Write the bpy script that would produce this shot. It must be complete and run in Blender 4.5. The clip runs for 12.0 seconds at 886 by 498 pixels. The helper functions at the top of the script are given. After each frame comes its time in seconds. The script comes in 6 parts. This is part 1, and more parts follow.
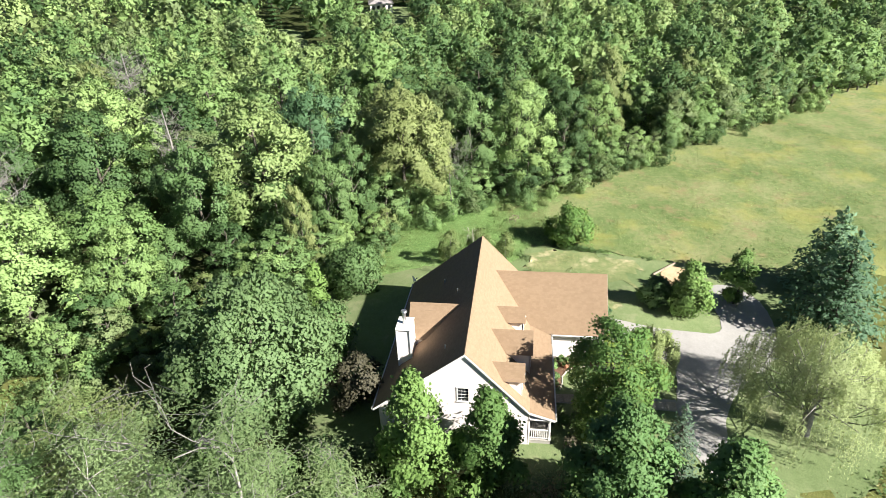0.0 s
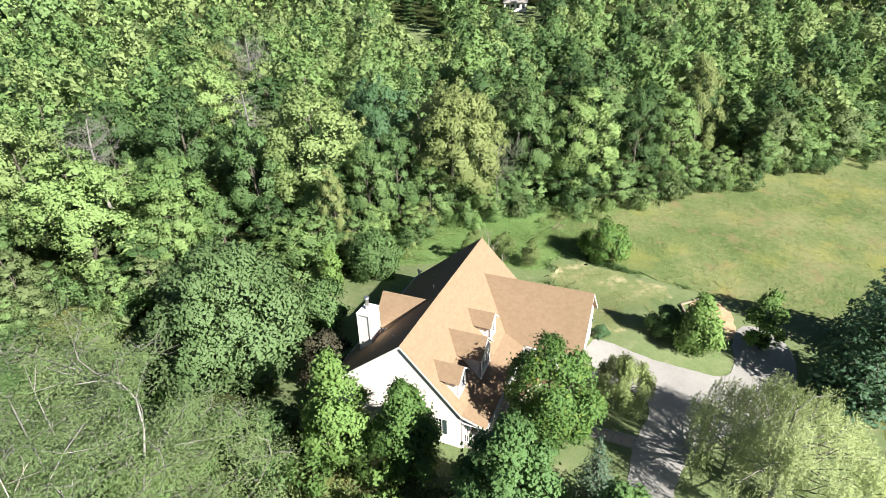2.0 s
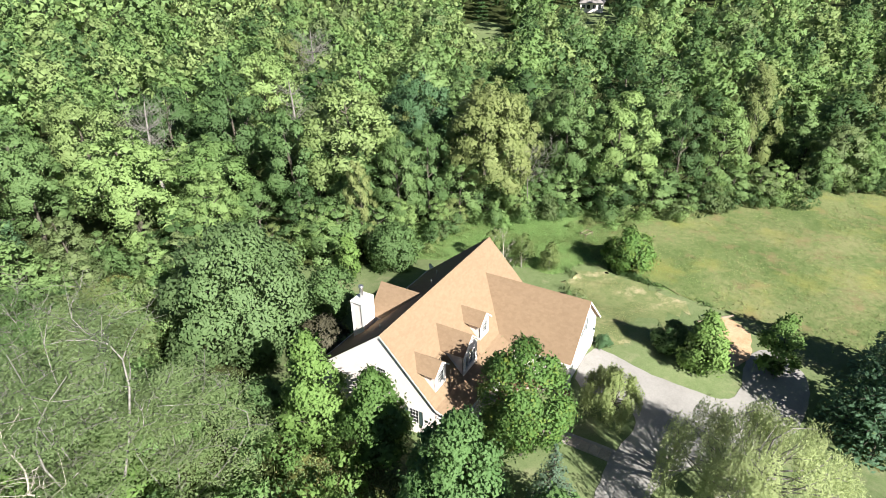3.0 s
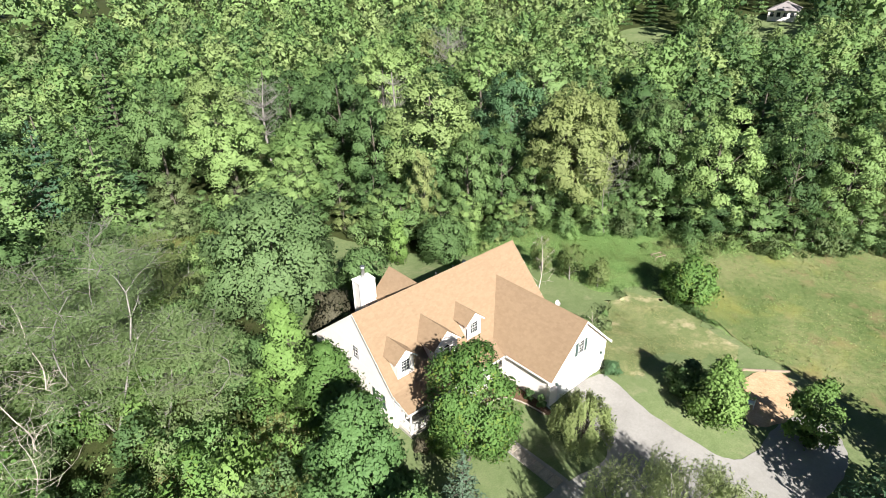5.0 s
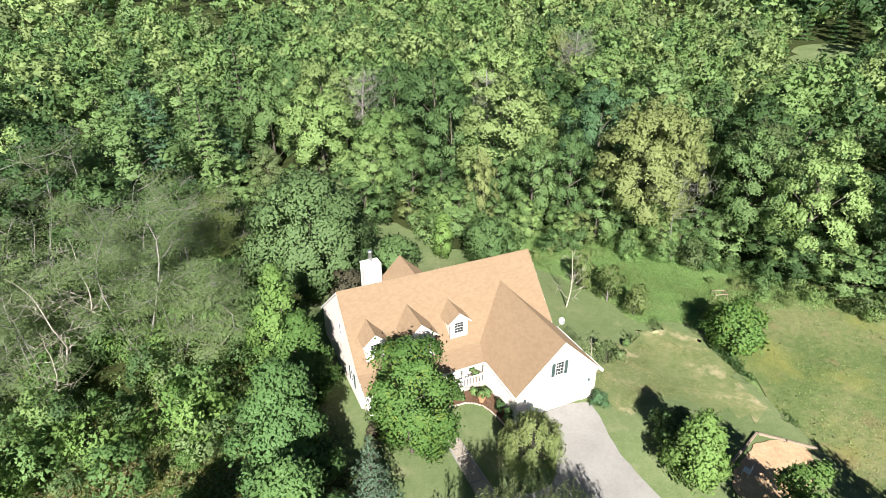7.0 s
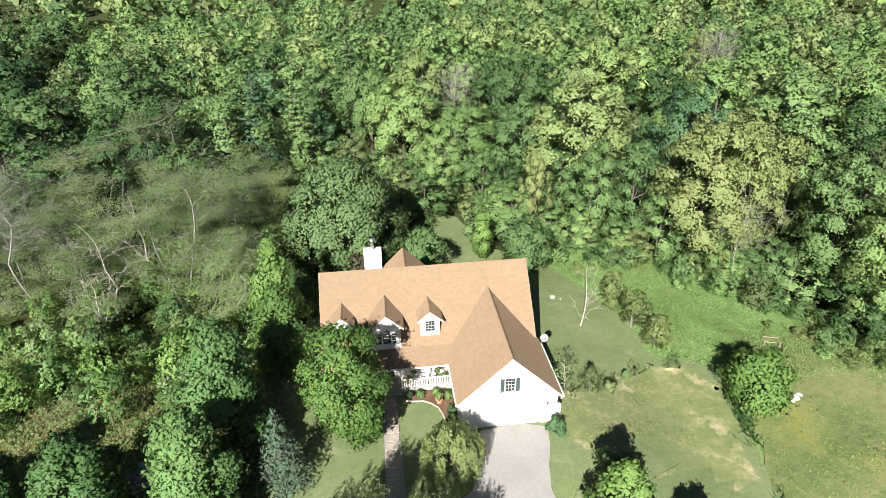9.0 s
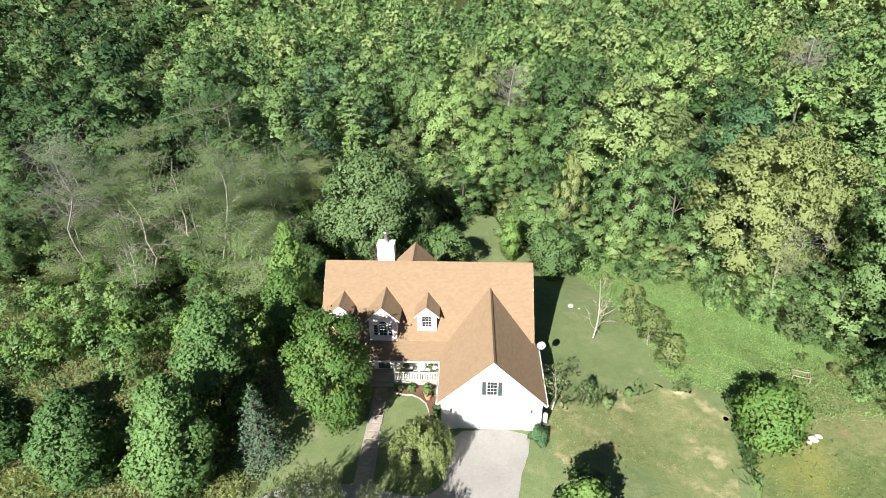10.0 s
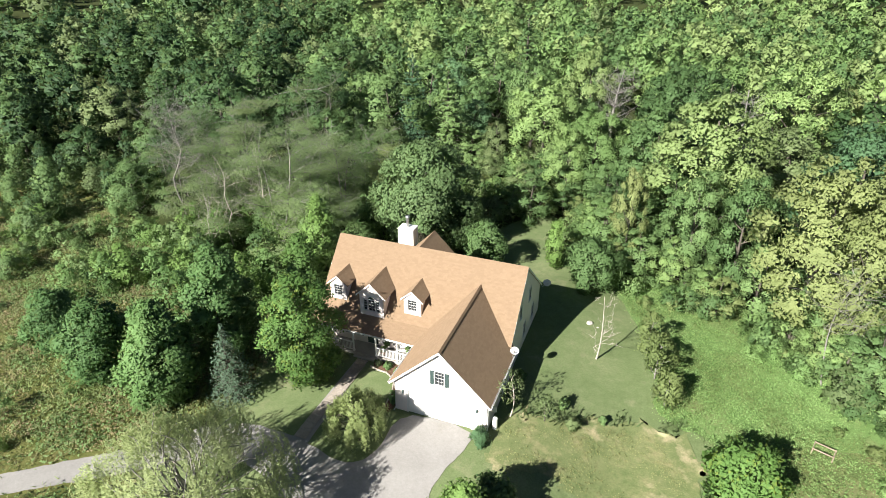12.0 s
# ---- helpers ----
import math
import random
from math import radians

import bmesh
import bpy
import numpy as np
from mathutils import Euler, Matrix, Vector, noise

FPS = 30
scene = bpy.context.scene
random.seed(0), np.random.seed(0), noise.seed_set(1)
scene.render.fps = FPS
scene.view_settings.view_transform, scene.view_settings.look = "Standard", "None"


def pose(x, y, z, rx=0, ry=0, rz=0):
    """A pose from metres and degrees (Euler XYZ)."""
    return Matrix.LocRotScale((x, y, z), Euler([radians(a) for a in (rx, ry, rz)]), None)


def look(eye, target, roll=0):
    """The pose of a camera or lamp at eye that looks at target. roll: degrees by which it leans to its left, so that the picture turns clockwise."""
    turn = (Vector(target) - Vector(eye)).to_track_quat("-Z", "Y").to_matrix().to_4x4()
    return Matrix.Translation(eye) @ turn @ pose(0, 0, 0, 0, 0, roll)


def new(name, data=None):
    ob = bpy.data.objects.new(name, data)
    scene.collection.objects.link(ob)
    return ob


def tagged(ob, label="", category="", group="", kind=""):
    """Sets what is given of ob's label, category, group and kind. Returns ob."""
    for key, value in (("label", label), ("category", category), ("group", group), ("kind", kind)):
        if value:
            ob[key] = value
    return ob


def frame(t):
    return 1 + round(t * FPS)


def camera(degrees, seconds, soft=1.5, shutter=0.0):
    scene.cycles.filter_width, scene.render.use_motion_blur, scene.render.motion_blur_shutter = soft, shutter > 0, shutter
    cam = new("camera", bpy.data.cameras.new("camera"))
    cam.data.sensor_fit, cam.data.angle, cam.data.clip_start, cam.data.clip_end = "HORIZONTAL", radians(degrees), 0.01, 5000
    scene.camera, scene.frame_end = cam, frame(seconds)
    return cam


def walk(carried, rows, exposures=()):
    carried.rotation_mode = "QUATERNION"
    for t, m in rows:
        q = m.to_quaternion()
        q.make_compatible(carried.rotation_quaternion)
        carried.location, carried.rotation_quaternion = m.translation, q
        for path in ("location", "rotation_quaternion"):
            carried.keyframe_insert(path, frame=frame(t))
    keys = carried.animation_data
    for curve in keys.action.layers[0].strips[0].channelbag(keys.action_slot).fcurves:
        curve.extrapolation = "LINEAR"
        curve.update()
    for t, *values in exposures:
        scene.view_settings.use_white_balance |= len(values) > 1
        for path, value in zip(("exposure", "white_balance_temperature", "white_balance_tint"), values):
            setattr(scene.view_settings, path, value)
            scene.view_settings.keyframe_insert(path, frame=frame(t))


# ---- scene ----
cam = camera(74.7, 12.0, soft=0.6)
PATH = [
    (0, (-1.486, -3.383, 32.615), (0.251, -3.123, 31.66), -2.3),
    (0.5, (-1.07, -6.389, 32.481), (0.65, -6.02, 31.53), -2.2),
    (1, (-0.541, -9.208, 32.415), (1.154, -8.735, 31.466), -2.1),
    (1.5, (0.16, -12.282, 32.365), (1.823, -11.698, 31.418), -1.9),
    (2, (1.065, -15.392, 32.343), (2.685, -14.696, 31.398), -1.7),
    (2.5, (2.062, -18.261, 32.391), (3.63, -17.456, 31.446), -1.5),
    (3, (3.095, -20.907, 32.39), (4.604, -19.996, 31.444), -1.2),
    (3.2, (3.556, -21.957, 32.392), (5.039, -21.005, 31.446), -1.2),
    (4.8, (10.113, -30.095, 31.629), (11.317, -28.797, 30.699), -1.4),
    (5, (10.905, -30.952, 31.685), (12.065, -29.615, 30.753), -1.2),
    (5.5, (13.139, -32.873, 31.746), (14.194, -31.452, 30.814), -0.9),
    (6, (15.552, -34.704, 31.613), (16.505, -33.212, 30.684), -0.6),
    (6.5, (18.103, -36.369, 31.605), (18.95, -34.813, 30.676), -0.4),
    (7, (20.656, -37.775, 31.535), (21.39, -36.163, 30.606), -0.0),
    (7.2, (21.777, -38.298, 31.55), (22.462, -36.665, 30.621), 0.1),
    (8.8, (33.019, -41.26, 31.902), (33.278, -39.518, 30.953), -1.0),
    (9, (34.384, -41.444, 31.884), (34.58, -39.694, 30.936), -0.9),
    (9.5, (37.392, -41.669, 31.828), (37.451, -39.909, 30.88), -0.8),
    (10, (40.678, -41.739, 31.704), (40.591, -39.981, 30.756), -0.6),
    (10.5, (44.024, -41.623, 31.459), (43.806, -39.874, 30.514), -0.5),
    (11, (47.381, -41.294, 31.365), (47.027, -39.566, 30.421), -0.5),
    (11.5, (50.656, -40.836, 31.173), (50.168, -39.139, 30.233), -0.3),
    (12, (54.087, -40.094, 31.083), (53.452, -38.446, 30.144), -0.0),
]
walk(cam, [(t, look(eye, target, roll)) for t, eye, target, roll in PATH],
     [(0, 1.80), (2.5, 1.64), (5, 1.54), (7, 1.48), (9.5, 1.49), (12, 1.52)])

# ---- light ----
SUN_DIR = Vector((-0.333, -0.83, 0.58)).normalized()      # towards the sun
world = bpy.data.worlds.new("sky")
scene.world = world
world.use_nodes = True
wn = world.node_tree.nodes
sky = wn.new("ShaderNodeTexSky")
sky.sky_type, sky.sun_disc = "NISHITA", False
sky.air_density, sky.dust_density = 0.40, 0.1        # a clear, deep sky
sky.sun_elevation, sky.sun_rotation = math.asin(SUN_DIR.z), math.atan2(SUN_DIR.x, SUN_DIR.y)
world.node_tree.links.new(sky.outputs[0], wn["Background"].inputs[0])
wn["Background"].inputs[1].default_value = 0.038
sun = new("sun", bpy.data.lights.new("sun", "SUN"))
sun.data.energy, sun.data.angle, sun.data.color = 5.0, radians(0.53), (1.0, 0.955, 0.885)
sun.matrix_world = Matrix.Translation((0, 0, 60)) @ (-SUN_DIR).to_track_quat("-Z", "Y").to_matrix().to_4x4()

rng = np.random.default_rng(7)


# ---- materials ----
class Mat:
    """A small builder of node materials."""

    def __init__(self, name):
        self.m = bpy.data.materials.new(name)
        self.m.use_nodes = True
        self.n, self.l = self.m.node_tree.nodes, self.m.node_tree.links
        self.b = self.n["Principled BSDF"]
        self.out = self.n["Material Output"]

    def node(self, kind, **inputs):
        n = self.n.new(kind)
        for k, v in inputs.items():
            self.put(n.inputs[k.replace("_", " ")], v)
        return n

    def put(self, socket, v):
        if isinstance(v, bpy.types.NodeSocket):
            self.l.new(v, socket)
        elif isinstance(v, tuple) and len(v) == 3 and socket.type == "RGBA":
            socket.default_value = (*v, 1)
        else:
            socket.default_value = v

    def pos(self):
        return self.node("ShaderNodeNewGeometry").outputs["Position"]

    def noise(self, scale, detail=4.0, rough=0.55, vec=None):
        n = self.node("ShaderNodeTexNoise", Scale=scale, Detail=detail, Roughness=rough)
        self.l.new(vec if vec is not None else self.pos(), n.inputs["Vector"])
        return n.outputs[0]

    def ramp(self, fac, stops):
        r = self.n.new("ShaderNodeValToRGB")
        el = r.color_ramp.elements
        while len(el) < len(stops):
            el.new(0.5)
        for e, (p, c) in zip(el, stops):
            e.position = p
            e.color = (*c, 1) if isinstance(c, tuple) else (c, c, c, 1)
        self.l.new(fac, r.inputs[0])
        return r.outputs[0]

    def mix(self, fac, a, b, mode="MIX"):
        n = self.n.new("ShaderNodeMix")
        n.data_type, n.blend_type = "RGBA", mode
        self.put(n.inputs[0], fac)
        self.put(n.inputs[6], a)
        self.put(n.inputs[7], b)
        return n.outputs[2]

    def maths(self, op, a, b=0.0, c=0.0):
        n = self.n.new("ShaderNodeMath")
        n.operation = op
        for s, v in zip(n.inputs, (a, b, c)):
            self.put(s, v)
        return n.outputs[0]

    def bump(self, height, strength=0.4, distance=0.02):
        self.l.new(self.node("ShaderNodeBump", Height=height, Strength=strength, Distance=distance).outputs[0], self.b.inputs["Normal"])

    def done(self, color, rough=0.7, spec=0.3, metal=0.0):
        self.put(self.b.inputs["Base Color"], color)
        self.put(self.b.inputs["Roughness"], rough)
        self.b.inputs["Specular IOR Level"].default_value = spec
        self.b.inputs["Metallic"].default_value = metal
        return self.m


def leaf_material(name, dark, light, shift=0.32, trans=0.40, fleck=None):
    """Foliage: colour wanders from plant to plant, from patch to patch and from leaf to leaf."""
    k = Mat(name)
    info = k.node("ShaderNodeObjectInfo").outputs["Random"]
    isl = k.node("ShaderNodeNewGeometry").outputs["Random Per Island"]
    patch = k.noise(0.35, 2.0)
    f = k.maths("MULTIPLY", info, 0.60)
    f = k.maths("MULTIPLY_ADD", isl, 0.14, f)
    f = k.maths("MULTIPLY_ADD", patch, shift, f)
    col = k.ramp(f, [(0.14, dark), (0.88, light)])
    if fleck:
        turned = k.maths("MULTIPLY", k.ramp(k.noise(0.9, 3.0), [(0.5, 0.0), (0.62, 1.0)]), k.ramp(isl, [(0.62, 0.0), (0.66, 1.0)]))
        col = k.mix(k.maths("MULTIPLY", turned, 0.6), col, fleck)
    k.bump(k.noise(4.5, 3.0, 0.7), 0.8, 0.16)
    k.done(col, 0.55, 0.28)
    t = k.node("ShaderNodeBsdfTranslucent", Color=k.mix(0.45, col, (0.28, 0.36, 0.13)))
    mx = k.node("ShaderNodeMixShader", Fac=trans)
    k.l.new(k.b.outputs[0], mx.inputs[1])
    k.l.new(t.outputs[0], mx.inputs[2])
    k.l.new(mx.outputs[0], k.out.inputs[0])
    return k.m


LEAF = {
    "mid": leaf_material("leaf_mid_green", (0.094, 0.178, 0.064), (0.232, 0.352, 0.134)),
    "dark": leaf_material("leaf_dark_green", (0.044, 0.098, 0.034), (0.140, 0.236, 0.088)),
    "bright": leaf_material("leaf_bright_green", (0.142, 0.248, 0.082), (0.312, 0.440, 0.162)),
    "yellow": leaf_material("leaf_yellow_green", (0.172, 0.226, 0.080), (0.338, 0.388, 0.158)),
    "lime": leaf_material("leaf_lime_green", (0.190, 0.276, 0.100), (0.338, 0.436, 0.174)),
    "spruce": leaf_material("needles_blue_grey", (0.066, 0.118, 0.076), (0.175, 0.265, 0.180)),
    "young": leaf_material("leaf_young_maple_green", (0.090, 0.180, 0.048), (0.212, 0.342, 0.096)),
    "pine": leaf_material("needles_blue_green", (0.066, 0.145, 0.080), (0.190, 0.315, 0.185)),
    "silver": leaf_material("leaf_silver_green", (0.100, 0.178, 0.070), (0.262, 0.365, 0.160)),
    "maple": leaf_material("leaf_maple_green", (0.080, 0.172, 0.058), (0.212, 0.355, 0.122)),
    "blue": leaf_material("leaf_blue_green", (0.058, 0.136, 0.062), (0.165, 0.295, 0.145)),
    "olive": leaf_material("leaf_olive", (0.092, 0.140, 0.054), (0.235, 0.305, 0.135)),
    "willow": leaf_material("leaf_willow", (0.235, 0.300, 0.120), (0.430, 0.500, 0.240), 0.5, 0.5),
    "pale": leaf_material("leaf_pale_green", (0.130, 0.180, 0.060), (0.310, 0.375, 0.150)),
    "purple": leaf_material("leaf_purple", (0.035, 0.037, 0.022), (0.100, 0.090, 0.056), 0.5, 0.15),
    "mulberry": leaf_material("leaf_mulberry", (0.058, 0.138, 0.034), (0.170, 0.305, 0.080), fleck=(0.27, 0.31, 0.05)),
    "locust": leaf_material("leaf_locust", (0.114, 0.180, 0.076), (0.268, 0.364, 0.161), 0.32, 0.45),
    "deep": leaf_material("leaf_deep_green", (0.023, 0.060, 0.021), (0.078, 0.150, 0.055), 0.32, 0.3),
    "weed": leaf_material("weed_green", (0.145, 0.270, 0.080), (0.325, 0.490, 0.185), 0.5, 0.4),
    "straw": leaf_material("grass_straw", (0.190, 0.205, 0.075), (0.390, 0.375, 0.180), 0.5, 0.25),
    "heath": leaf_material("brown_seed_heads", (0.135, 0.110, 0.060), (0.290, 0.235, 0.135), 0.5, 0.25),
    "grass": leaf_material("grass_blades", (0.150, 0.225, 0.065), (0.320, 0.410, 0.150), 0.5, 0.25),
}


def bark(name, a, b):
    k = Mat(name)
    c = k.ramp(k.noise(6.0, 5.0), [(0.3, a), (0.7, b)])
    k.bump(k.noise(25.0, 4.0), 0.6, 0.03)
    return k.done(c, 0.9, 0.15)


BARK = bark("bark_brown", (0.045, 0.040, 0.033), (0.13, 0.115, 0.095))
BARK_PALE = bark("bark_pale", (0.26, 0.23, 0.19), (0.52, 0.48, 0.42))
BARK_GREY = bark("bark_grey", (0.120, 0.115, 0.104), (0.285, 0.272, 0.250))


def ground_material(name, stops, bare, scale=0.18, fine=3.0, amount=0.35, relief=0.05, tint=None, grit=0.6):
    """Turf or soil: broad patches, finer blotches and grain, worn spots of the colour bare."""
    k = Mat(name)
    broad = k.noise(scale, 5.0, 0.6)
    small = k.noise(fine, 5.0, 0.7)
    f = k.maths("MULTIPLY_ADD", small, 0.45, k.maths("MULTIPLY", broad, 0.6))
    col = k.ramp(f, stops)
    worn = k.ramp(k.noise(0.33, 6.0, 0.65), [(0.56, 0.0), (0.70, 1.0)])
    col = k.mix(k.maths("MULTIPLY", worn, amount), col, bare)
    if tint:
        shifted = k.node("ShaderNodeVectorMath", )
        shifted.operation = "ADD"
        k.l.new(k.pos(), shifted.inputs[0])
        shifted.inputs[1].default_value = (37.0, 11.0, 5.0)
        f2 = k.ramp(k.noise(0.13, 5.0, 0.6, shifted.outputs[0]), [(0.52, 0.0), (0.66, 1.0)])
        col = k.mix(k.maths("MULTIPLY", f2, 0.6), col, tint)
    grain = k.noise(9.0, 4.0, 0.85)
    col = k.mix(grit, col, k.mix(1.0, col, k.ramp(grain, [(0.3, 0.55), (0.7, 1.42)]), "MULTIPLY"))
    k.bump(k.mix(0.5, grain, small), 0.7, relief)
    return k.done(col, 0.95, 0.1)


M_WOODFLOOR = ground_material("woodland_floor", [(0.3, (0.022, 0.032, 0.011)), (0.7, (0.055, 0.068, 0.022))], (0.065, 0.052, 0.030), 0.25, 2.5, 0.5, 0.12)
M_LAWN = ground_material("mown_turf", [(0.30, (0.092, 0.132, 0.052)), (0.52, (0.130, 0.170, 0.075)), (0.75, (0.186, 0.213, 0.108))], (0.285, 0.265, 0.170), 0.16, 1.6, 0.40)
M_MEADOW = ground_material("meadow_turf", [(0.36, (0.076, 0.118, 0.038)), (0.50, (0.126, 0.166, 0.062)), (0.64, (0.205, 0.214, 0.100))], (0.225, 0.170, 0.095), 0.12, 1.5, 0.65, 0.15, (0.240, 0.238, 0.072))
M_ROUGH = ground_material("rough_grass", [(0.30, (0.057, 0.080, 0.017)), (0.55, (0.117, 0.127, 0.041)), (0.78, (0.181, 0.154, 0.074))], (0.175, 0.121, 0.060), 0.3, 1.4, 0.5, 0.15)
M_GRAVEL = ground_material("pale_gravel", [(0.3, (0.220, 0.212, 0.202)), (0.7, (0.305, 0.296, 0.282))], (0.212, 0.199, 0.174), 0.35, 4.0, 0.35, 0.02, None, 0.22)
M_SAND = ground_material("bare_sandy_soil", [(0.3, (0.361, 0.232, 0.129)), (0.7, (0.568, 0.413, 0.275))], (0.258, 0.146, 0.069), 0.6, 4.0, 0.5, 0.05)
M_MULCH = ground_material("bark_mulch", [(0.3, (0.070, 0.040, 0.025)), (0.7, (0.17, 0.105, 0.070))], (0.10, 0.07, 0.045), 1.0, 9.0, 0.4, 0.04)


def paint_material(name, color, dirt, rough=0.55, amount=0.25):
    k = Mat(name)
    f = k.ramp(k.noise(1.3, 6.0, 0.65), [(0.35, 0.0), (0.75, 1.0)])
    c = k.mix(k.maths("MULTIPLY", f, amount), color, dirt)
    k.bump(k.noise(40.0, 3.0), 0.15, 0.004)
    return k.done(c, rough, 0.35)


M_WHITE = paint_material("white_vinyl_siding", (0.77, 0.70, 0.67), (0.533, 0.516, 0.473))
M_TRIM = paint_material("white_trim_paint", (0.705, 0.705, 0.688), (0.568, 0.550, 0.516), 0.45)
M_SHUTTER = paint_material("dark_green_shutter_paint", (0.045, 0.075, 0.070), (0.09, 0.11, 0.10))
M_DECK = paint_material("grey_porch_boards", (0.36, 0.34, 0.31), (0.22, 0.20, 0.18), 0.7, 0.5)
M_WOOD = paint_material("weathered_wood", (0.30, 0.24, 0.18), (0.16, 0.13, 0.10), 0.85, 0.6)
M_METAL = Mat("galvanised_metal").done((0.55, 0.55, 0.54), 0.35, 0.5, 0.9)
M_DISH = paint_material("pale_grey_dish_enamel", (0.72, 0.72, 0.70), (0.5, 0.5, 0.48), 0.4)
M_CLAY = paint_material("terracotta", (0.45, 0.22, 0.13), (0.30, 0.16, 0.10), 0.8, 0.5)
k = Mat("window_glass")
M_GLASS = k.done(k.ramp(k.noise(0.9, 2.0), [(0.3, (0.012, 0.015, 0.018)), (0.7, (0.035, 0.040, 0.045))]), 0.06, 0.6)


def shingle_material():
    k = Mat("brown_asphalt_shingles")
    isl = k.node("ShaderNodeNewGeometry").outputs["Random Per Island"]
    c = k.ramp(isl, [(0.0, (0.224, 0.158, 0.101)), (0.5, (0.238, 0.169, 0.109)), (1.0, (0.252, 0.180, 0.117))])
    stain = k.ramp(k.noise(0.30, 6.0, 0.6), [(0.35, 0.0), (0.8, 1.0)])
    c = k.mix(k.maths("MULTIPLY", stain, 0.15), c, (0.165, 0.115, 0.080))
    grain = k.noise(60.0, 2.0)
    c = k.mix(0.22, c, k.mix(1.0, c, k.ramp(grain, [(0.3, 0.5), (0.7, 1.5)]), "MULTIPLY"))
    k.bump(grain, 0.3, 0.006)
    k.b.inputs["Diffuse Roughness"].default_value = 0.25
    return k.done(c, 0.92, 0.12)


M_SHINGLE = shingle_material()


# ---- mesh helpers ----
def mesh_from(name, verts, faces, mat=None, smooth=False):
    me = bpy.data.meshes.new(name)
    me.from_pydata([tuple(v) for v in verts], [], [tuple(f) for f in faces])
    if mat:
        me.materials.append(mat)
    if smooth:
        me.shade_smooth()
    return me


def mesh_quads(name, co, mat, normals=None):
    """A mesh of loose quads (or triangles) from an array (n, 4 or 3, 3)."""
    n, k = co.shape[:2]
    me = bpy.data.meshes.new(name)
    me.vertices.add(n * k)
    me.vertices.foreach_set("co", co.reshape(-1).astype(np.float32))
    me.loops.add(n * k)
    me.loops.foreach_set("vertex_index", np.arange(n * k, dtype=np.int32))
    me.polygons.add(n)
    me.polygons.foreach_set("loop_start", np.arange(0, n * k, k, dtype=np.int32))
    me.polygons.foreach_set("loop_total", np.full(n, k, dtype=np.int32))
    if mat:
        me.materials.append(mat)
    me.update(calc_edges=True)
    if normals is not None:
        me.shade_smooth()
        at = me.attributes.new("custom_normal", "FLOAT_VECTOR", "POINT")
        at.data.foreach_set("vector", (np.repeat(normals, k, axis=0) if normals.ndim == 2 else normals).reshape(-1).astype(np.float32))
        me.update()
    return me


def bm_box(bm, x0, x1, y0, y1, z0, z1, bevel=0.0):
    r = bmesh.ops.create_cube(bm, size=1.0, matrix=Matrix.LocRotScale(((x0 + x1) / 2, (y0 + y1) / 2, (z0 + z1) / 2), None, (abs(x1 - x0), abs(y1 - y0), abs(z1 - z0))))
    if bevel:
        edges = {e for v in r["verts"] for e in v.link_edges}
        bmesh.ops.bevel(bm, geom=list(edges), offset=bevel, segments=1, affect="EDGES")
    return r["verts"]


def bm_rod(bm, a, b, r0, r1=None, seg=8):
    a, b = Vector(a), Vector(b)
    d = b - a
    m = Matrix.Translation((a + b) / 2) @ d.to_track_quat("Z", "Y").to_matrix().to_4x4()
    bmesh.ops.create_cone(bm, cap_ends=True, segments=seg, radius1=r0, radius2=r0 if r1 is None else r1, depth=d.length, matrix=m)


def mesh_bm(name, bm, mat, smooth=False):
    me = bpy.data.meshes.new(name)
    bm.to_mesh(me)
    bm.free()
    me.materials.append(mat)
    if smooth:
        me.shade_smooth()
    return me


def part(name, bm, material, parent, label=""):
    """Links a bmesh, or a mesh, as one object under parent, which stands at the world's origin or holds its own pose."""
    me = bm if isinstance(bm, bpy.types.Mesh) else mesh_bm(name, bm, material)
    ob = new(name, me)
    ob.parent = parent
    return tagged(ob, label)


def empty(name, m=None):
    ob = new(name)
    ob.empty_display_size = 0.3
    if m is not None:
        ob.matrix_world = m
    return ob


# ---- the lie of the land ----
def smooth01(t):
    t = np.clip(t, 0, 1)
    return t * t * (3 - 2 * t)


def ground_z(x, y):
    x, y = np.asarray(x, float), np.asarray(y, float)
    dx = np.maximum(np.maximum(28 - x, x - 46.5), 0)
    dy = np.maximum(np.maximum(-14 - y, y - 7.5), 0)
    s = smooth01(np.hypot(dx, dy) / 10)
    front = smooth01((46 - x) / 8) * smooth01((4 - y) / 8)
    z = s * (-1.25 + 0.75 * front)
    z += s * 0.14 * (np.sin(x * 0.23 + 1.3) * np.cos(y * 0.19) + 0.6 * np.sin(y * 0.31 - x * 0.11))
    r = np.hypot(x - 35, y)
    return z + 8.5 * smooth01((r - 110) / 170)


def gz(x, y):
    return float(ground_z(x, y))


def poly_sdf(px, py, poly):
    """Signed distance to a closed polygon, negative inside."""
    d = np.full(px.shape, 1e9)
    inside = np.zeros(px.shape, bool)
    n = len(poly)
    for i in range(n):
        ax, ay = poly[i]
        bx, by = poly[(i + 1) % n]
        ex, ey = bx - ax, by - ay
        t = np.clip(((px - ax) * ex + (py - ay) * ey) / (ex * ex + ey * ey), 0, 1)
        d = np.minimum(d, np.hypot(px - ax - t * ex, py - ay - t * ey))
        cross = (ay > py) != (by > py)
        inside ^= cross & (px < (bx - ax) * (py - ay) / (by - ay + 1e-12) + ax)
    return np.where(inside, -d, d)


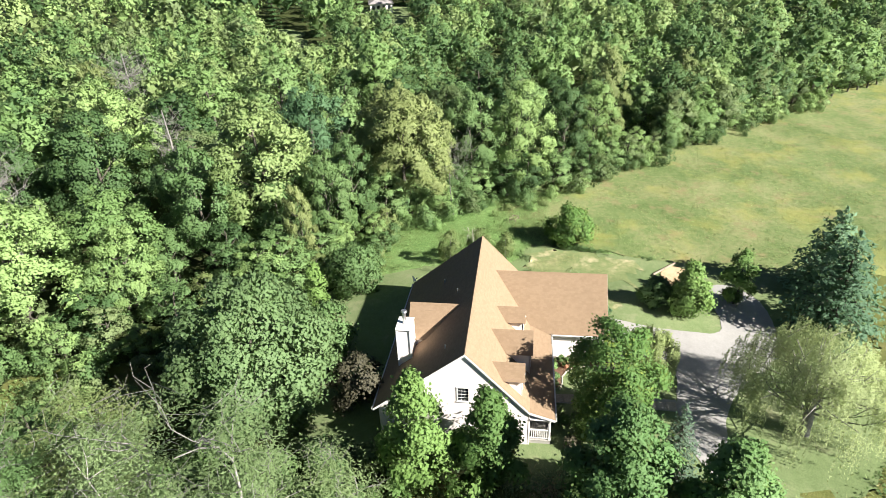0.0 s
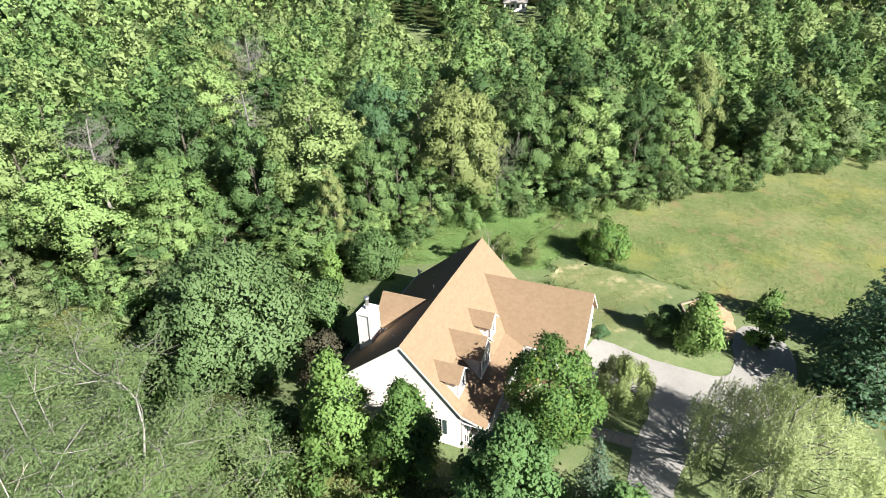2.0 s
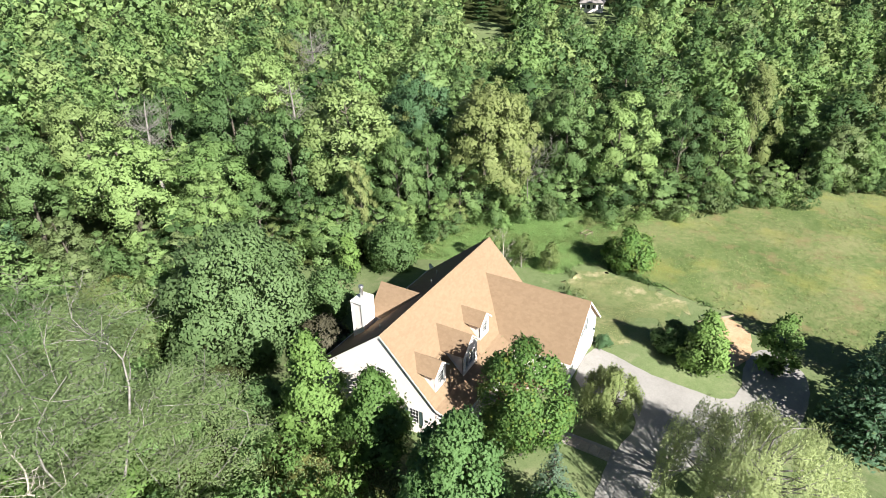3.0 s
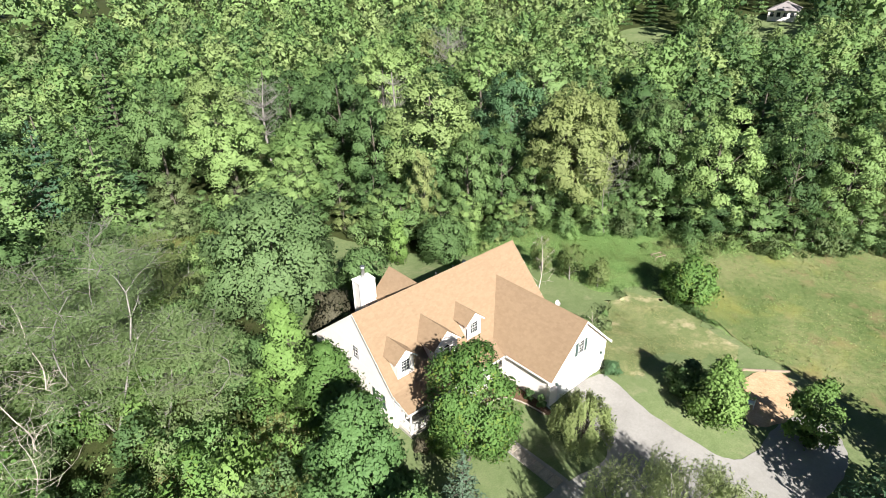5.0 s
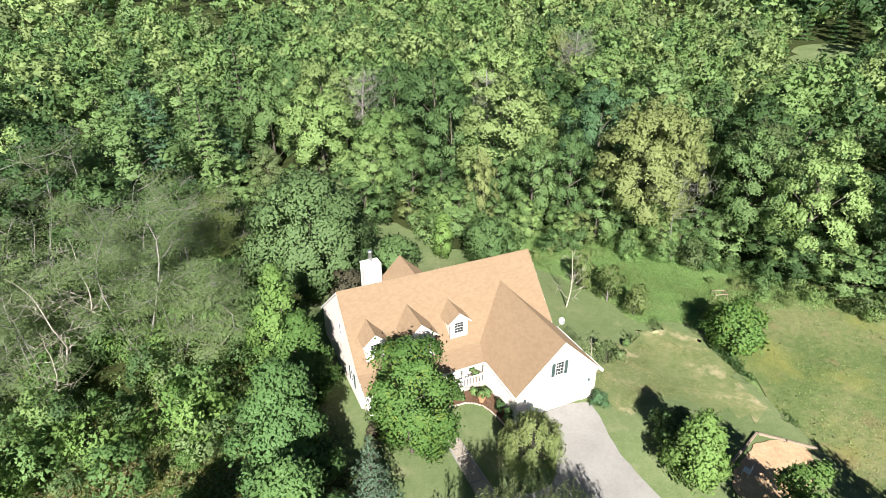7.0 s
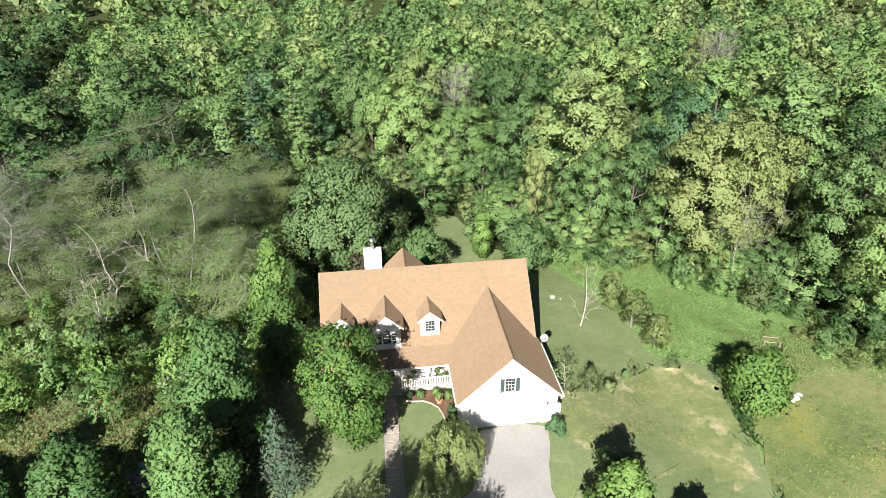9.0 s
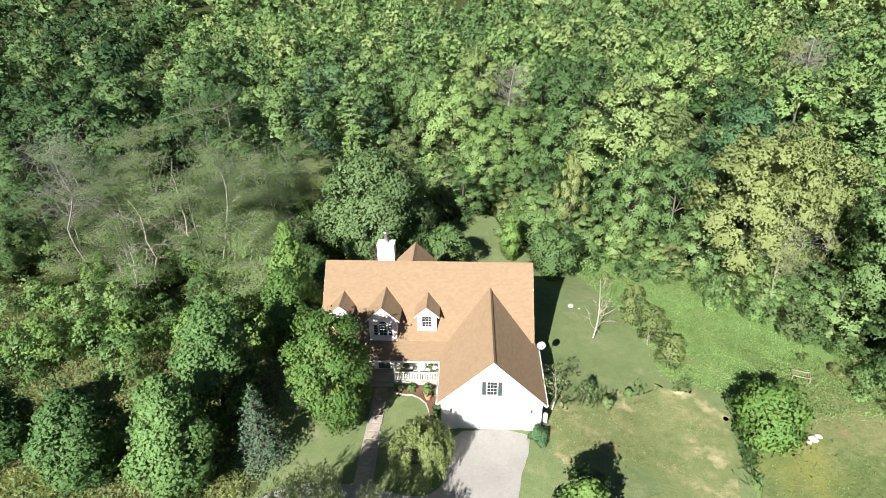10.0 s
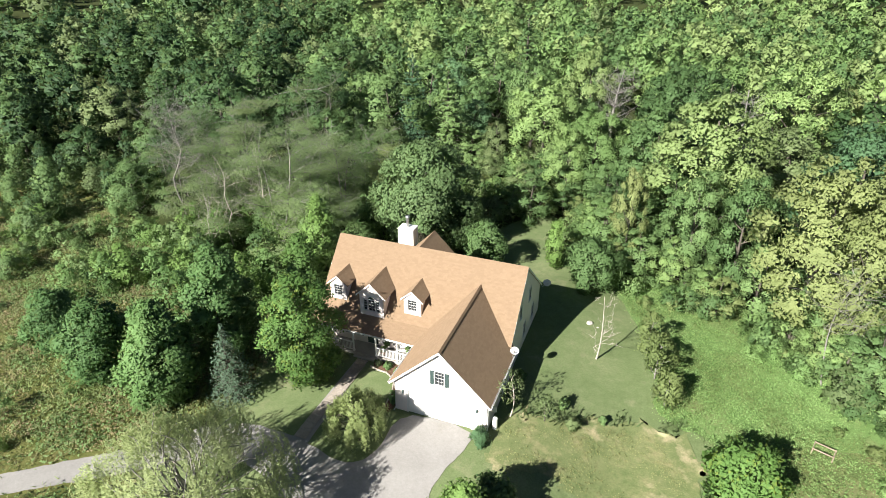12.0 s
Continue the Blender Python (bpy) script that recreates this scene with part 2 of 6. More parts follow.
def round_poly(pts, times=2):
    """Cuts a polygon's corners."""
    for _ in range(times):
        q = []
        for i in range(len(pts)):
            a, b = pts[i], pts[(i + 1) % len(pts)]
            q += [(0.75 * a[0] + 0.25 * b[0], 0.75 * a[1] + 0.25 * b[1]), (0.25 * a[0] + 0.75 * b[0], 0.25 * a[1] + 0.75 * b[1])]
        pts = q
    return pts


def patch(name, polys, step, lift, mat, wobble=0.0):
    """A sheet that follows the ground inside the union of some polygons, with a clean edge."""
    xs = [p[0] for q in polys for p in q]
    ys = [p[1] for q in polys for p in q]
    gx, gy = np.meshgrid(np.arange(min(xs) - step, max(xs) + 2 * step, step), np.arange(min(ys) - step, max(ys) + 2 * step, step), indexing="ij")

    def f(a, b):
        d = np.minimum.reduce([poly_sdf(a, b, q) for q in polys])
        if wobble:
            d = d + wobble * (np.sin(a * 1.9 + np.sin(b * 1.3) * 2) * np.sin(b * 2.3 + 1) + 0.6 * np.sin(a * 4.1 + b * 3.3))
        return d
    d = f(gx, gy)
    keep = (d[:-1, :-1] < 0) | (d[1:, :-1] < 0) | (d[:-1, 1:] < 0) | (d[1:, 1:] < 0)
    e = 0.02
    for _ in range(3):
        dd = f(gx, gy)
        dxx, dyy = (f(gx + e, gy) - dd) / e, (f(gx, gy + e) - dd) / e
        g2 = np.maximum(dxx ** 2 + dyy ** 2, 0.2)
        out = dd > 0
        move = np.clip(dd, 0, step) / g2
        gx, gy = np.where(out, gx - move * dxx, gx), np.where(out, gy - move * dyy, gy)
    zz = ground_z(gx, gy) + lift
    idx = np.arange(gx.size).reshape(gx.shape)
    ii, jj = np.nonzero(keep)
    quads = np.stack([idx[ii, jj], idx[ii + 1, jj], idx[ii + 1, jj + 1], idx[ii, jj + 1]], 1)
    used = np.unique(quads)
    remap = np.full(gx.size, -1)
    remap[used] = np.arange(used.size)
    co = np.stack([gx.ravel()[used], gy.ravel()[used], zz.ravel()[used]], 1)
    me = mesh_from(name, co.tolist(), remap[quads].tolist(), mat, True)
    return tagged(new(name, me), kind="structure")


OPEN = [(74, -3.0), (71.5, 3), (67.5, 7.5), (63, 11.5), (58, 15), (52.5, 17.5), (47, 20), (44.5, 30), (40.5, 33), (37, 27), (34, 42), (24, 42), (25, 28), (23, 22), (21, 12), (20, 4), (8, 4),
        (-8, 6), (-16, 20), (-24, 22), (-30, 14), (-60, 8), (-60, -120), (160, -120), (150, -97), (119.8, -55.8), (95.8, -28.4), (78, -9.7)]
FAR_LAWNS = [(206, 83, 10), (195, 77, 9), (184, 71, 9), (173, 65, 8), (163, 59, 7), (250, 55, 13), (238, 52, 12), (226, 49, 11), (214, 46, 10), (203, 43, 9)]

# one sheet of ground out to the horizon
rings = [2.5 * i for i in range(57)] + [150, 165, 185, 210, 240, 280, 330, 450, 700, 1200, 2500]
gv, gf = [(36, 0, gz(36, 0) - 0.03)], []
SEG = 240
for r in rings[1:]:
    for j in range(SEG):
        a = 2 * math.pi * j / SEG
        x, y = 36 + r * math.cos(a), r * math.sin(a)
        gv.append((x, y, gz(x, y) - 0.12))
for j in range(SEG):
    gf.append((0, 1 + j, 1 + (j + 1) % SEG))
for i in range(len(rings) - 2):
    for j in range(SEG):
        a, b = 1 + i * SEG + j, 1 + i * SEG + (j + 1) % SEG
        gf.append((a, a + SEG, b + SEG, b))
tagged(new("ground", mesh_from("ground", gv, gf, M_WOODFLOOR, True)), "dark leaf-strewn woodland floor under the trees", "ground", kind="structure")

LAWN = round_poly([(63, -5), (61, -3.6), (58, -2.5), (58.4, 0.5), (56, 9), (51.5, 16), (46.5, 19), (44, 30), (41, 32), (37.5, 26), (35, 20), (27, 14), (25, 4), (25, -6), (28, -16), (24, -22), (30, -30), (46, -34),
                   (58.5, -33), (58.5, -26), (59.3, -20), (60.2, -12.8), (62, -8)], 2)
MEADOW = round_poly([(61.5, -9), (63, -5), (67, -2), (74, -1.5), (81, -6.5), (99, -25), (123, -52), (154, -93), (166, -125), (58, -125), (57, -28), (59, -20), (60.4, -12.8)], 2)
ROUGH = round_poly([(27, -10), (26, 3), (20, 5), (8, 5), (-8, 7), (-17, 22), (-25, 24), (-31, 16), (-60, 10), (-60, -90), (62, -90), (62, -32), (40, -33), (27, -28), (26, -18)], 2)
GLADE = round_poly([(37, 27), (35, 42), (24, 43), (24, 28), (30, 24)], 2)
tagged(patch("lawn", [LAWN], 0.8, 0.0, M_LAWN, 0.12), "sun-bleached mown lawn with worn straw-coloured patches", "lawn")
tagged(patch("meadow", [MEADOW], 2.0, 0.03, M_MEADOW, 0.2), "unmown yellow-green hay meadow beside the wood", "meadow")
BRUSH = round_poly([(51, 17.5), (55, 9), (57.5, 0.5), (57, -3), (61, -4.2), (64, -8), (72, -7), (79, -10), (77, -4), (75, 4), (71, 10), (66, 15), (60, 18)], 1)
M_WEEDY = ground_material("weedy_ground", [(0.30, (0.092, 0.165, 0.048)), (0.55, (0.145, 0.228, 0.078)), (0.78, (0.210, 0.265, 0.110))], (0.235, 0.205, 0.115), 0.3, 1.4, 0.5, 0.15)
tagged(patch("weedy_strip", [BRUSH], 1.2, 0.015, M_WEEDY, 0.3), "bright green weedy ground between lawn and wood", "grassland")
tagged(patch("weedy_ground", [round_poly([(50, 18), (56, 8), (58, 0), (60, -8), (58, -18), (57, -27), (62, -27), (64, -12), (69, -4), (78, -11), (79, -4), (75, 6), (68, 14), (60, 20)], 1)], 1.6, -0.06, M_WEEDY), "weedy ground along the lawn's edge", "grassland")
tagged(patch("rough_grassland", [ROUGH, GLADE], 1.6, -0.02, M_ROUGH, 0.3), "rough brown-green grassland with brush growing in", "grassland")
M_DRY = ground_material("bleached_turf", [(0.32, (0.100, 0.140, 0.052)), (0.54, (0.158, 0.184, 0.080)), (0.74, (0.280, 0.256, 0.138))], (0.42, 0.355, 0.225), 0.6, 2.2, 1.0)
tagged(patch("dry_lawn", [round_poly([(46.8, -12.5), (46.6, -8.3), (50, -7.3), (53.5, -5.6), (57, -4.0), (60.5, -5.5), (60, -12), (58.5, -17), (56, -16), (53, -12.5), (50, -11.8), (48.5, -13.5)], 2)], 0.6, 0.035, M_DRY, 0.5),
       "straw-coloured parched turf beside the garage", "lawn")
for i, (x, y, r) in enumerate(FAR_LAWNS):
    tagged(patch("far_lawn", [[(x + r * (1 + 0.2 * math.sin(3 * a + i)) * math.cos(a), y + r * 0.9 * math.sin(a)) for a in np.linspace(0, 6.2, 16)]], 4.0, 0.10, M_LAWN), "distant mown lawn in a gap of the wood", "lawn")

DRIVE = [round_poly([(39.3, -10.6), (45.35, -10.6), (45.2, -12.4), (44.1, -15.4), (44.3, -19), (44.8, -22.2), (47.5, -23.0), (52, -22.6), (55, -24.5), (52, -28), (45, -27.6), (40, -25), (37, -21.5), (33.5, -19.2), (29.5, -18.4),
                     (24, -22.5), (18, -26.8), (8, -33.4), (-10, -47), (-30, -66), (-32, -64.6), (-11.6, -45.2), (7, -31.8), (17, -25.2), (22.8, -20.6), (28, -15.9), (34, -15.6), (37.5, -16.8), (39.6, -15.5)], 2)]
DRIVE[0] = [(x, min(y, -10.62)) for x, y in DRIVE[0]]
tagged(patch("driveway", DRIVE, 0.4, 0.04, M_GRAVEL, 0.05), "pale compacted gravel driveway leading to the garage", "driveway")
tagged(patch("sand_patch", [round_poly([(50, -20.5), (55.8, -18.3), (58.4, -20.8), (56, -23), (52, -23.2), (49.5, -22)], 2)], 0.4, 0.065, M_SAND, 0.1), "bare tan sandy soil beside the driveway", "bare soil")
tagged(patch("planting_bed", [round_poly([(34.9, -6.2), (35.2, -7.0), (36.6, -7.25), (37.5, -8.0), (37.85, -9.4), (38.0, -11.2), (38.9, -11.2), (38.9, -5.95)], 1)], 0.25, 0.05, M_MULCH), "dark bark mulch bed before the porch", "flower bed")

# ---- the house ----
X_L, X_R = 28.85, 46.0            # main rakes
RIDGE, S_F, S_B = 8.0, 1.079, 0.80
Y_BRK, Z_BRK = -4.45, 3.20        # where the porch roof breaks from the main slope
Y_PORCH, Z_PORCH = -6.25, 2.63
Y_BACK, Z_BACK = 6.75, 2.60
WX, WZ, W_SL, W_Y = 42.5, 6.45, 0.969, -10.92     # garage wing ridge
WXL, WXR, W_EAVE = 38.62, 46.32, 2.72
house = tagged(empty("house", Matrix.Translation((37, -2, 0))), "white-sided house with a brown shingle roof, dormers and attached garage", "house")
HINV = house.matrix_basis.inverted()


def hpart(name, bm, material=None, parent=None, label=""):
    ob = part(name, bm, material, parent or house, label)
    if parent is None:
        ob.matrix_parent_inverse = HINV
    return ob


def roof_slope(name, origin, u, v, height, lo, hi, parent=None, label="", expo=0.145):
    """A shingled slope. origin: a point of its eave line; u along the eave, v up the slope; lo(s), hi(s): its ends along u at s metres up."""
    o, u, v = Vector(origin), Vector(u).normalized(), Vector(v).normalized()
    n = u.cross(v)
    if n.z < 0:
        n = -n
    bm = bmesh.new()
    ring = [o + u * lo(0), o + u * hi(0), o + u * hi(height) + v * height, o + u * lo(height) + v * height]
    top = [bm.verts.new(p) for p in ring]
    bot = [bm.verts.new(p - n * 0.12) for p in ring]
    bm.faces.new(top)
    bm.faces.new(bot[::-1])
    for i in range(4):
        bm.faces.new((top[i], bot[i], bot[(i + 1) % 4], top[(i + 1) % 4]))
    bmesh.ops.remove_doubles(bm, verts=bm.verts, dist=0.001)
    bmesh.ops.recalc_face_normals(bm, faces=bm.faces)
    deck = hpart(name, bm, M_SHINGLE, parent, label)
    verts, faces = [], []
    r = random.Random(name)
    s = 0.0
    row = 0
    while s < height - 0.02:
        s1 = min(s + expo * 1.2, height)
        a, b = lo(s + expo / 2) - 0.02, hi(s + expo / 2) + 0.02
        c = a - (0.15 if row % 2 else 0.0) - r.random() * 0.1
        while c < b:
            w = r.uniform(0.20, 0.36)
            u0, u1 = max(c, a), min(c + w - 0.006, b)
            c += w
            if u1 - u0 < 0.02:
                continue
            k = len(verts)
            h = (0.007 if r.random() < 0.55 else 0.015) + r.random() * 0.003
            for (uu, ss, nn) in ((u0, s - 0.01, 0.003), (u1, s - 0.01, 0.003), (u0, s - 0.01, h), (u1, s - 0.01, h), (u1, s1, 0.005), (u0, s1, 0.005)):
                verts.append(o + u * uu + v * ss + n * nn)
            faces += [(k, k + 1, k + 3, k + 2), (k + 2, k + 3, k + 4, k + 5)]
        s += expo
        row += 1
    sh = new("shingles", mesh_from("shingles", verts, faces, M_SHINGLE))
    sh.parent = deck if parent is None else parent
    tagged(sh, "rows of brown asphalt shingles", kind="stuff")
    return deck


def ridge_caps(a, b, parent=None, s0=1.0, s1=1.0):
    """Bent cap shingles along a level ridge."""
    a, b = Vector(a), Vector(b)
    d = (b - a).normalized()
    side = Vector((d.y, -d.x, 0))
    verts, faces = [], []
    n = max(1, int((b - a).length / 0.2))
    for i in range(n):
        p, q = a + (b - a) * (i / n), a + (b - a) * ((i + 1.15) / n)
        k = len(verts)
        for r, h in ((p, 0.035), (q, 0.022)):
            verts += [r + side * 0.14 + Vector((0, 0, h - 0.14 * s0)), r + Vector((0, 0, h)), r - side * 0.14 + Vector((0, 0, h - 0.14 * s1))]
        faces += [(k, k + 1, k + 4, k + 3), (k + 1, k + 2, k + 5, k + 4)]
    ob = new("ridge_cap", mesh_from("ridge_cap", verts, faces, M_SHINGLE))
    ob.parent = parent or house
    if parent is None:
        ob.matrix_parent_inverse = HINV
    return ob


def slope_to(h, drop_per_run):
    """Length up a slope that rises h."""
    return h * math.sqrt(1 + 1 / drop_per_run ** 2)


# main front slope, broken by the wing, which rises through it
L_F = slope_to(RIDGE - Z_BRK, S_F)
roof_slope("roof_slope", (X_L, Y_BRK, Z_BRK), (1, 0, 0), (0, -Y_BRK, RIDGE - Z_BRK), L_F, lambda s: 0.0, lambda s: X_R - X_L, label="sunlit front slope of brown shingles")
L_P = math.hypot(Y_BRK - Y_PORCH, Z_BRK - Z_PORCH)
roof_slope("porch_roof", (X_L, Y_PORCH, Z_PORCH), (1, 0, 0), (0, Y_BRK - Y_PORCH, Z_BRK - Z_PORCH), L_P, lambda s: 0.0, lambda s: 10.0 + 0.1 * s, label="low shingled roof over the front porch")
L_B = slope_to(RIDGE - Z_BACK, S_B)
roof_slope("roof_slope", (X_L, Y_BACK, Z_BACK), (1, 0, 0), (0, -Y_BACK, RIDGE - Z_BACK), L_B, lambda s: 0.0, lambda s: X_R - X_L, label="shaded rear slope of brown shingles")
ridge_caps((X_L, 0, RIDGE), (X_R, 0, RIDGE), None, 0.8, 1.08)
# garage wing
L_W = slope_to(WZ - W_EAVE, W_SL)
rise = (WZ - W_EAVE) / L_W


def wing_end(s):
    z = W_EAVE + s * rise
    y = -(RIDGE - z) / S_F if z > Z_BRK else Y_BRK - (Z_BRK - z) / (Z_BRK - Z_PORCH) * (Y_BRK - Y_PORCH)
    return y - W_Y + 0.12


def wing_line(s):
    return wing_end(L_W) * s / L_W + wing_end(0) * (1 - s / L_W) + 0.9


def wing_line_right(s):
    return (wing_end(L_W) + 0.9) * s / L_W + (-4.2 - W_Y) * (1 - s / L_W)


for x, sgn, lab in ((WXL, 1, "sunlit slope of brown shingles over the garage"), (WXR, -1, "shaded slope of brown shingles over the garage")):
    roof_slope("garage_roof_slope", (x, W_Y, W_EAVE), (0, 1, 0), (sgn * (WX - WXL), 0, WZ - W_EAVE), L_W, lambda s: 0.0, wing_line if sgn > 0 else wing_line_right, label=lab, expo=0.165)
ridge_caps((WX, W_Y, WZ), (WX, -(RIDGE - WZ) / S_F + 0.1, WZ), None, 0.97, 0.97)


def siding(name, origin, u, out, z0, top, left, right, openings=(), label="", step=0.14, mat=None, parent=None):
    """A wall of lapped boards. left(z), right(z): its ends along u; openings: (u0, u1, z0, z1) cut through."""
    o, u, out = Vector(origin), Vector(u), Vector(out)
    verts, faces = [], []
    cuts = sorted({z0, top, *[z for q in openings for z in q[2:]]} | {z0 + step * i for i in range(int((top - z0) / step) + 1)})
    cuts = [c for c in cuts if z0 - 1e-6 <= c <= top + 1e-6]
    for a, b in zip(cuts[:-1], cuts[1:]):
        if b - a < 0.004:
            continue
        m = (a + b) / 2
        holes = sorted((q[0], q[1]) for q in openings if q[2] < m < q[3])
        edges = [None] + [h for h in holes] + [None]
        for i in range(len(edges) - 1):
            la = (left(a), left(b)) if edges[i] is None else (edges[i][1],) * 2
            ra = (right(a), right(b)) if edges[i + 1] is None else (edges[i + 1][0],) * 2
            if ra[0] - la[0] < 0.01 and ra[1] - la[1] < 0.01:
                continue
            k = len(verts)
            for (uu, zz, nn) in ((la[0], a, -0.10), (ra[0], a, -0.10), (la[0], a, 0.018), (ra[0], a, 0.018), (ra[1], b, 0.002), (la[1], b, 0.002), (ra[1], b, -0.10), (la[1], b, -0.10)):
                verts.append(o + u * uu + out * nn + Vector((0, 0, zz)))
            faces += [(k, k + 1, k + 3, k + 2), (k + 2, k + 3, k + 4, k + 5), (k, k + 2, k + 5, k + 7), (k + 1, k + 6, k + 4, k + 3), (k, k + 7, k + 6, k + 1)]
    return hpart(name, mesh_from(name, verts, faces, mat or M_WHITE), None, parent, label)


def window(origin, u, out, u0, u1, z0, z1, cols=3, rows=2, shutters=True, parent=None, name="window"):
    """Sash window set in its opening: casing, muntins and sill; panes and shutters under it."""
    o, u, out = Vector(origin), Vector(u), Vector(out)

    def box(bm, a, b, c, d, n0, n1):
        pts = [o + u * x + out * n + Vector((0, 0, z)) for n in (n0, n1) for x, z in ((a, c), (b, c), (b, d), (a, d))]
        vs = [bm.verts.new(p) for p in pts]
        for f in ((0, 1, 2, 3), (7, 6, 5, 4), (0, 4, 5, 1), (1, 5, 6, 2), (2, 6, 7, 3), (3, 7, 4, 0)):
            bm.faces.new([vs[i] for i in f])
    bm = bmesh.new()
    w = 0.075
    for a, b, c, d in ((u0 - w, u0, z0, z1 + w), (u1, u1 + w, z0, z1 + w), (u0, u1, z1, z1 + w)):
        box(bm, a, b, c, d, -0.06, 0.045)
    m = 0.006
    for i in range(1, cols):
        x = u0 + (u1 - u0) * i / cols
        box(bm, x - m, x + m, z0, z1, -0.035, -0.02)
    n = rows * 2
    for j in range(1, n):
        z = z0 + (z1 - z0) * j / n
        h = 0.015 if j == rows else m
        box(bm, u0, u1, z - h, z + h, -0.037, -0.015)
    bmesh.ops.recalc_face_normals(bm, faces=bm.faces)
    win = hpart(name, bm, M_TRIM, parent)
    if parent is None:
        host = win
    else:
        host = parent
    bm = bmesh.new()
    box(bm, u0 - w - 0.03, u1 + w + 0.03, z0 - 0.06, z0, -0.06, 0.075)
    bmesh.ops.recalc_face_normals(bm, faces=bm.faces)
    part("sill", bm, M_TRIM, host)
    for half in (0, 1):
        bm = bmesh.new()
        za, zb = z0 + (z1 - z0) * half / 2, z0 + (z1 - z0) * (half + 1) / 2
        box(bm, u0, u1, za, zb, -0.055, -0.045)
        bmesh.ops.recalc_face_normals(bm, faces=bm.faces)
        part("pane", bm, M_GLASS, host, "dark reflecting window glass")
    if shutters:
        sw = max(0.28, 0.42 * (u1 - u0))
        for a, b in ((u0 - w - sw - 0.01, u0 - w - 0.01), (u1 + w + 0.01, u1 + w + sw + 0.01)):
            bm = bmesh.new()
            for q in ((a, a + 0.05, z0, z1), (b - 0.05, b, z0, z1), (a, b, z0, z0 + 0.06), (a, b, z1 - 0.06, z1), (a, b, (z0 + z1) / 2 - 0.03, (z0 + z1) / 2 + 0.03)):
                box(bm, *q, 0.02, 0.055)
            z = z0 + 0.09
            while z < z1 - 0.08:
                box(bm, a + 0.05, b - 0.05, z, z + 0.035, 0.02, 0.045)
                z += 0.05
            bmesh.ops.recalc_face_normals(bm, faces=bm.faces)
            part("shutter", bm, M_SHUTTER, host, "dark green louvred shutter")
    return win


# left gable wall
LW = 28.97
ops_l = [(-0.2, 0.55, 3.75, 4.95), (-2.9, -2.15, 1.0, 2.3)]


def gable_front(z):
    return max(Y_BRK + 0.1, -(RIDGE - 0.14 - z) / S_F)


def gable_back(z):
    return min(Y_BACK - 0.4, (RIDGE - 0.14 - z) / S_B)


# along u = -y for a wall that looks to -x: u runs from back to front
siding("wall", (LW, 0, 0), (0, 1, 0), (-1, 0, 0), -0.3, RIDGE - 0.15, gable_front, gable_back, ops_l, "white lap-sided gable wall")
for a, b, c, d in ops_l:
    window((LW, 0, 0), (0, 1, 0), (-1, 0, 0), a, b, c, d, 3, 2, c < 3)
RW = 45.88
ops_r = [(1.6, 2.35, 3.7, 4.9), (-1.6, -0.85, 3.7, 4.9), (3.2, 3.95, 1.0, 2.3), (0.2, 0.95, 1.0, 2.3)]
siding("wall", (RW, 0, 0), (0, 1, 0), (1, 0, 0), -1.3, RIDGE - 0.15, gable_front, gable_back, ops_r, "shaded white lap-sided gable wall")
for a, b, c, d in ops_r:
    window((RW, 0, 0), (0, 1, 0), (1, 0, 0), a, b, c, d, 3, 2, False)
siding("wall", (0, 6.3, 0), (1, 0, 0), (0, 1, 0), -1.0, 2.85, lambda z: LW, lambda z: RW, [(31, 32, 1, 2.2), (39, 41, 0.2, 2.2)], "white lap-sided rear wall")
window((0, 6.3, 0), (1, 0, 0), (0, 1, 0), 31, 32, 1, 2.2)
window((0, 6.3, 0), (1, 0, 0), (0, 1, 0), 39, 41, 0.2, 2.2, 2, 1, False)

# front wall behind the porch, with door and windows
FW = Y_BRK - 0.05
door_x = (33.45, 34.4)
ops_f = [(30.3, 31.2, 0.95, 2.35), (31.75, 32.65, 0.95, 2.35), (35.3, 36.2, 0.95, 2.35), (37.0, 37.9, 0.95, 2.35), (*door_x, 0.37, 2.4)]
siding("wall", (0, FW, 0), (1, 0, 0), (0, -1, 0), -0.2, 3.05, lambda z: LW, lambda z: 38.95, ops_f, "white lap-sided front wall under the porch")
for q in ops_f[:4]:
    window((0, FW, 0), (1, 0, 0), (0, -1, 0), *q, 3, 2, True)
bm = bmesh.new()
bm_box(bm, door_x[0], door_x[1], FW - 0.02, FW + 0.03, 0.37, 2.4, 0.004)
for z0, z1 in ((0.5, 1.1), (1.2, 1.7), (1.8, 2.3)):
    for x0 in (33.55, 33.97):
        bm_box(bm, x0, x0 + 0.33, FW - 0.035, FW - 0.02, z0, z1, 0.004)
door = hpart("door", bm, M_SHUTTER, None, "dark green panelled front door")
bm = bmesh.new()
bm_rod(bm, (34.3, FW - 0.02, 1.35), (34.3, FW - 0.09, 1.35), 0.03)
part("door_handle", bm, M_METAL, door)

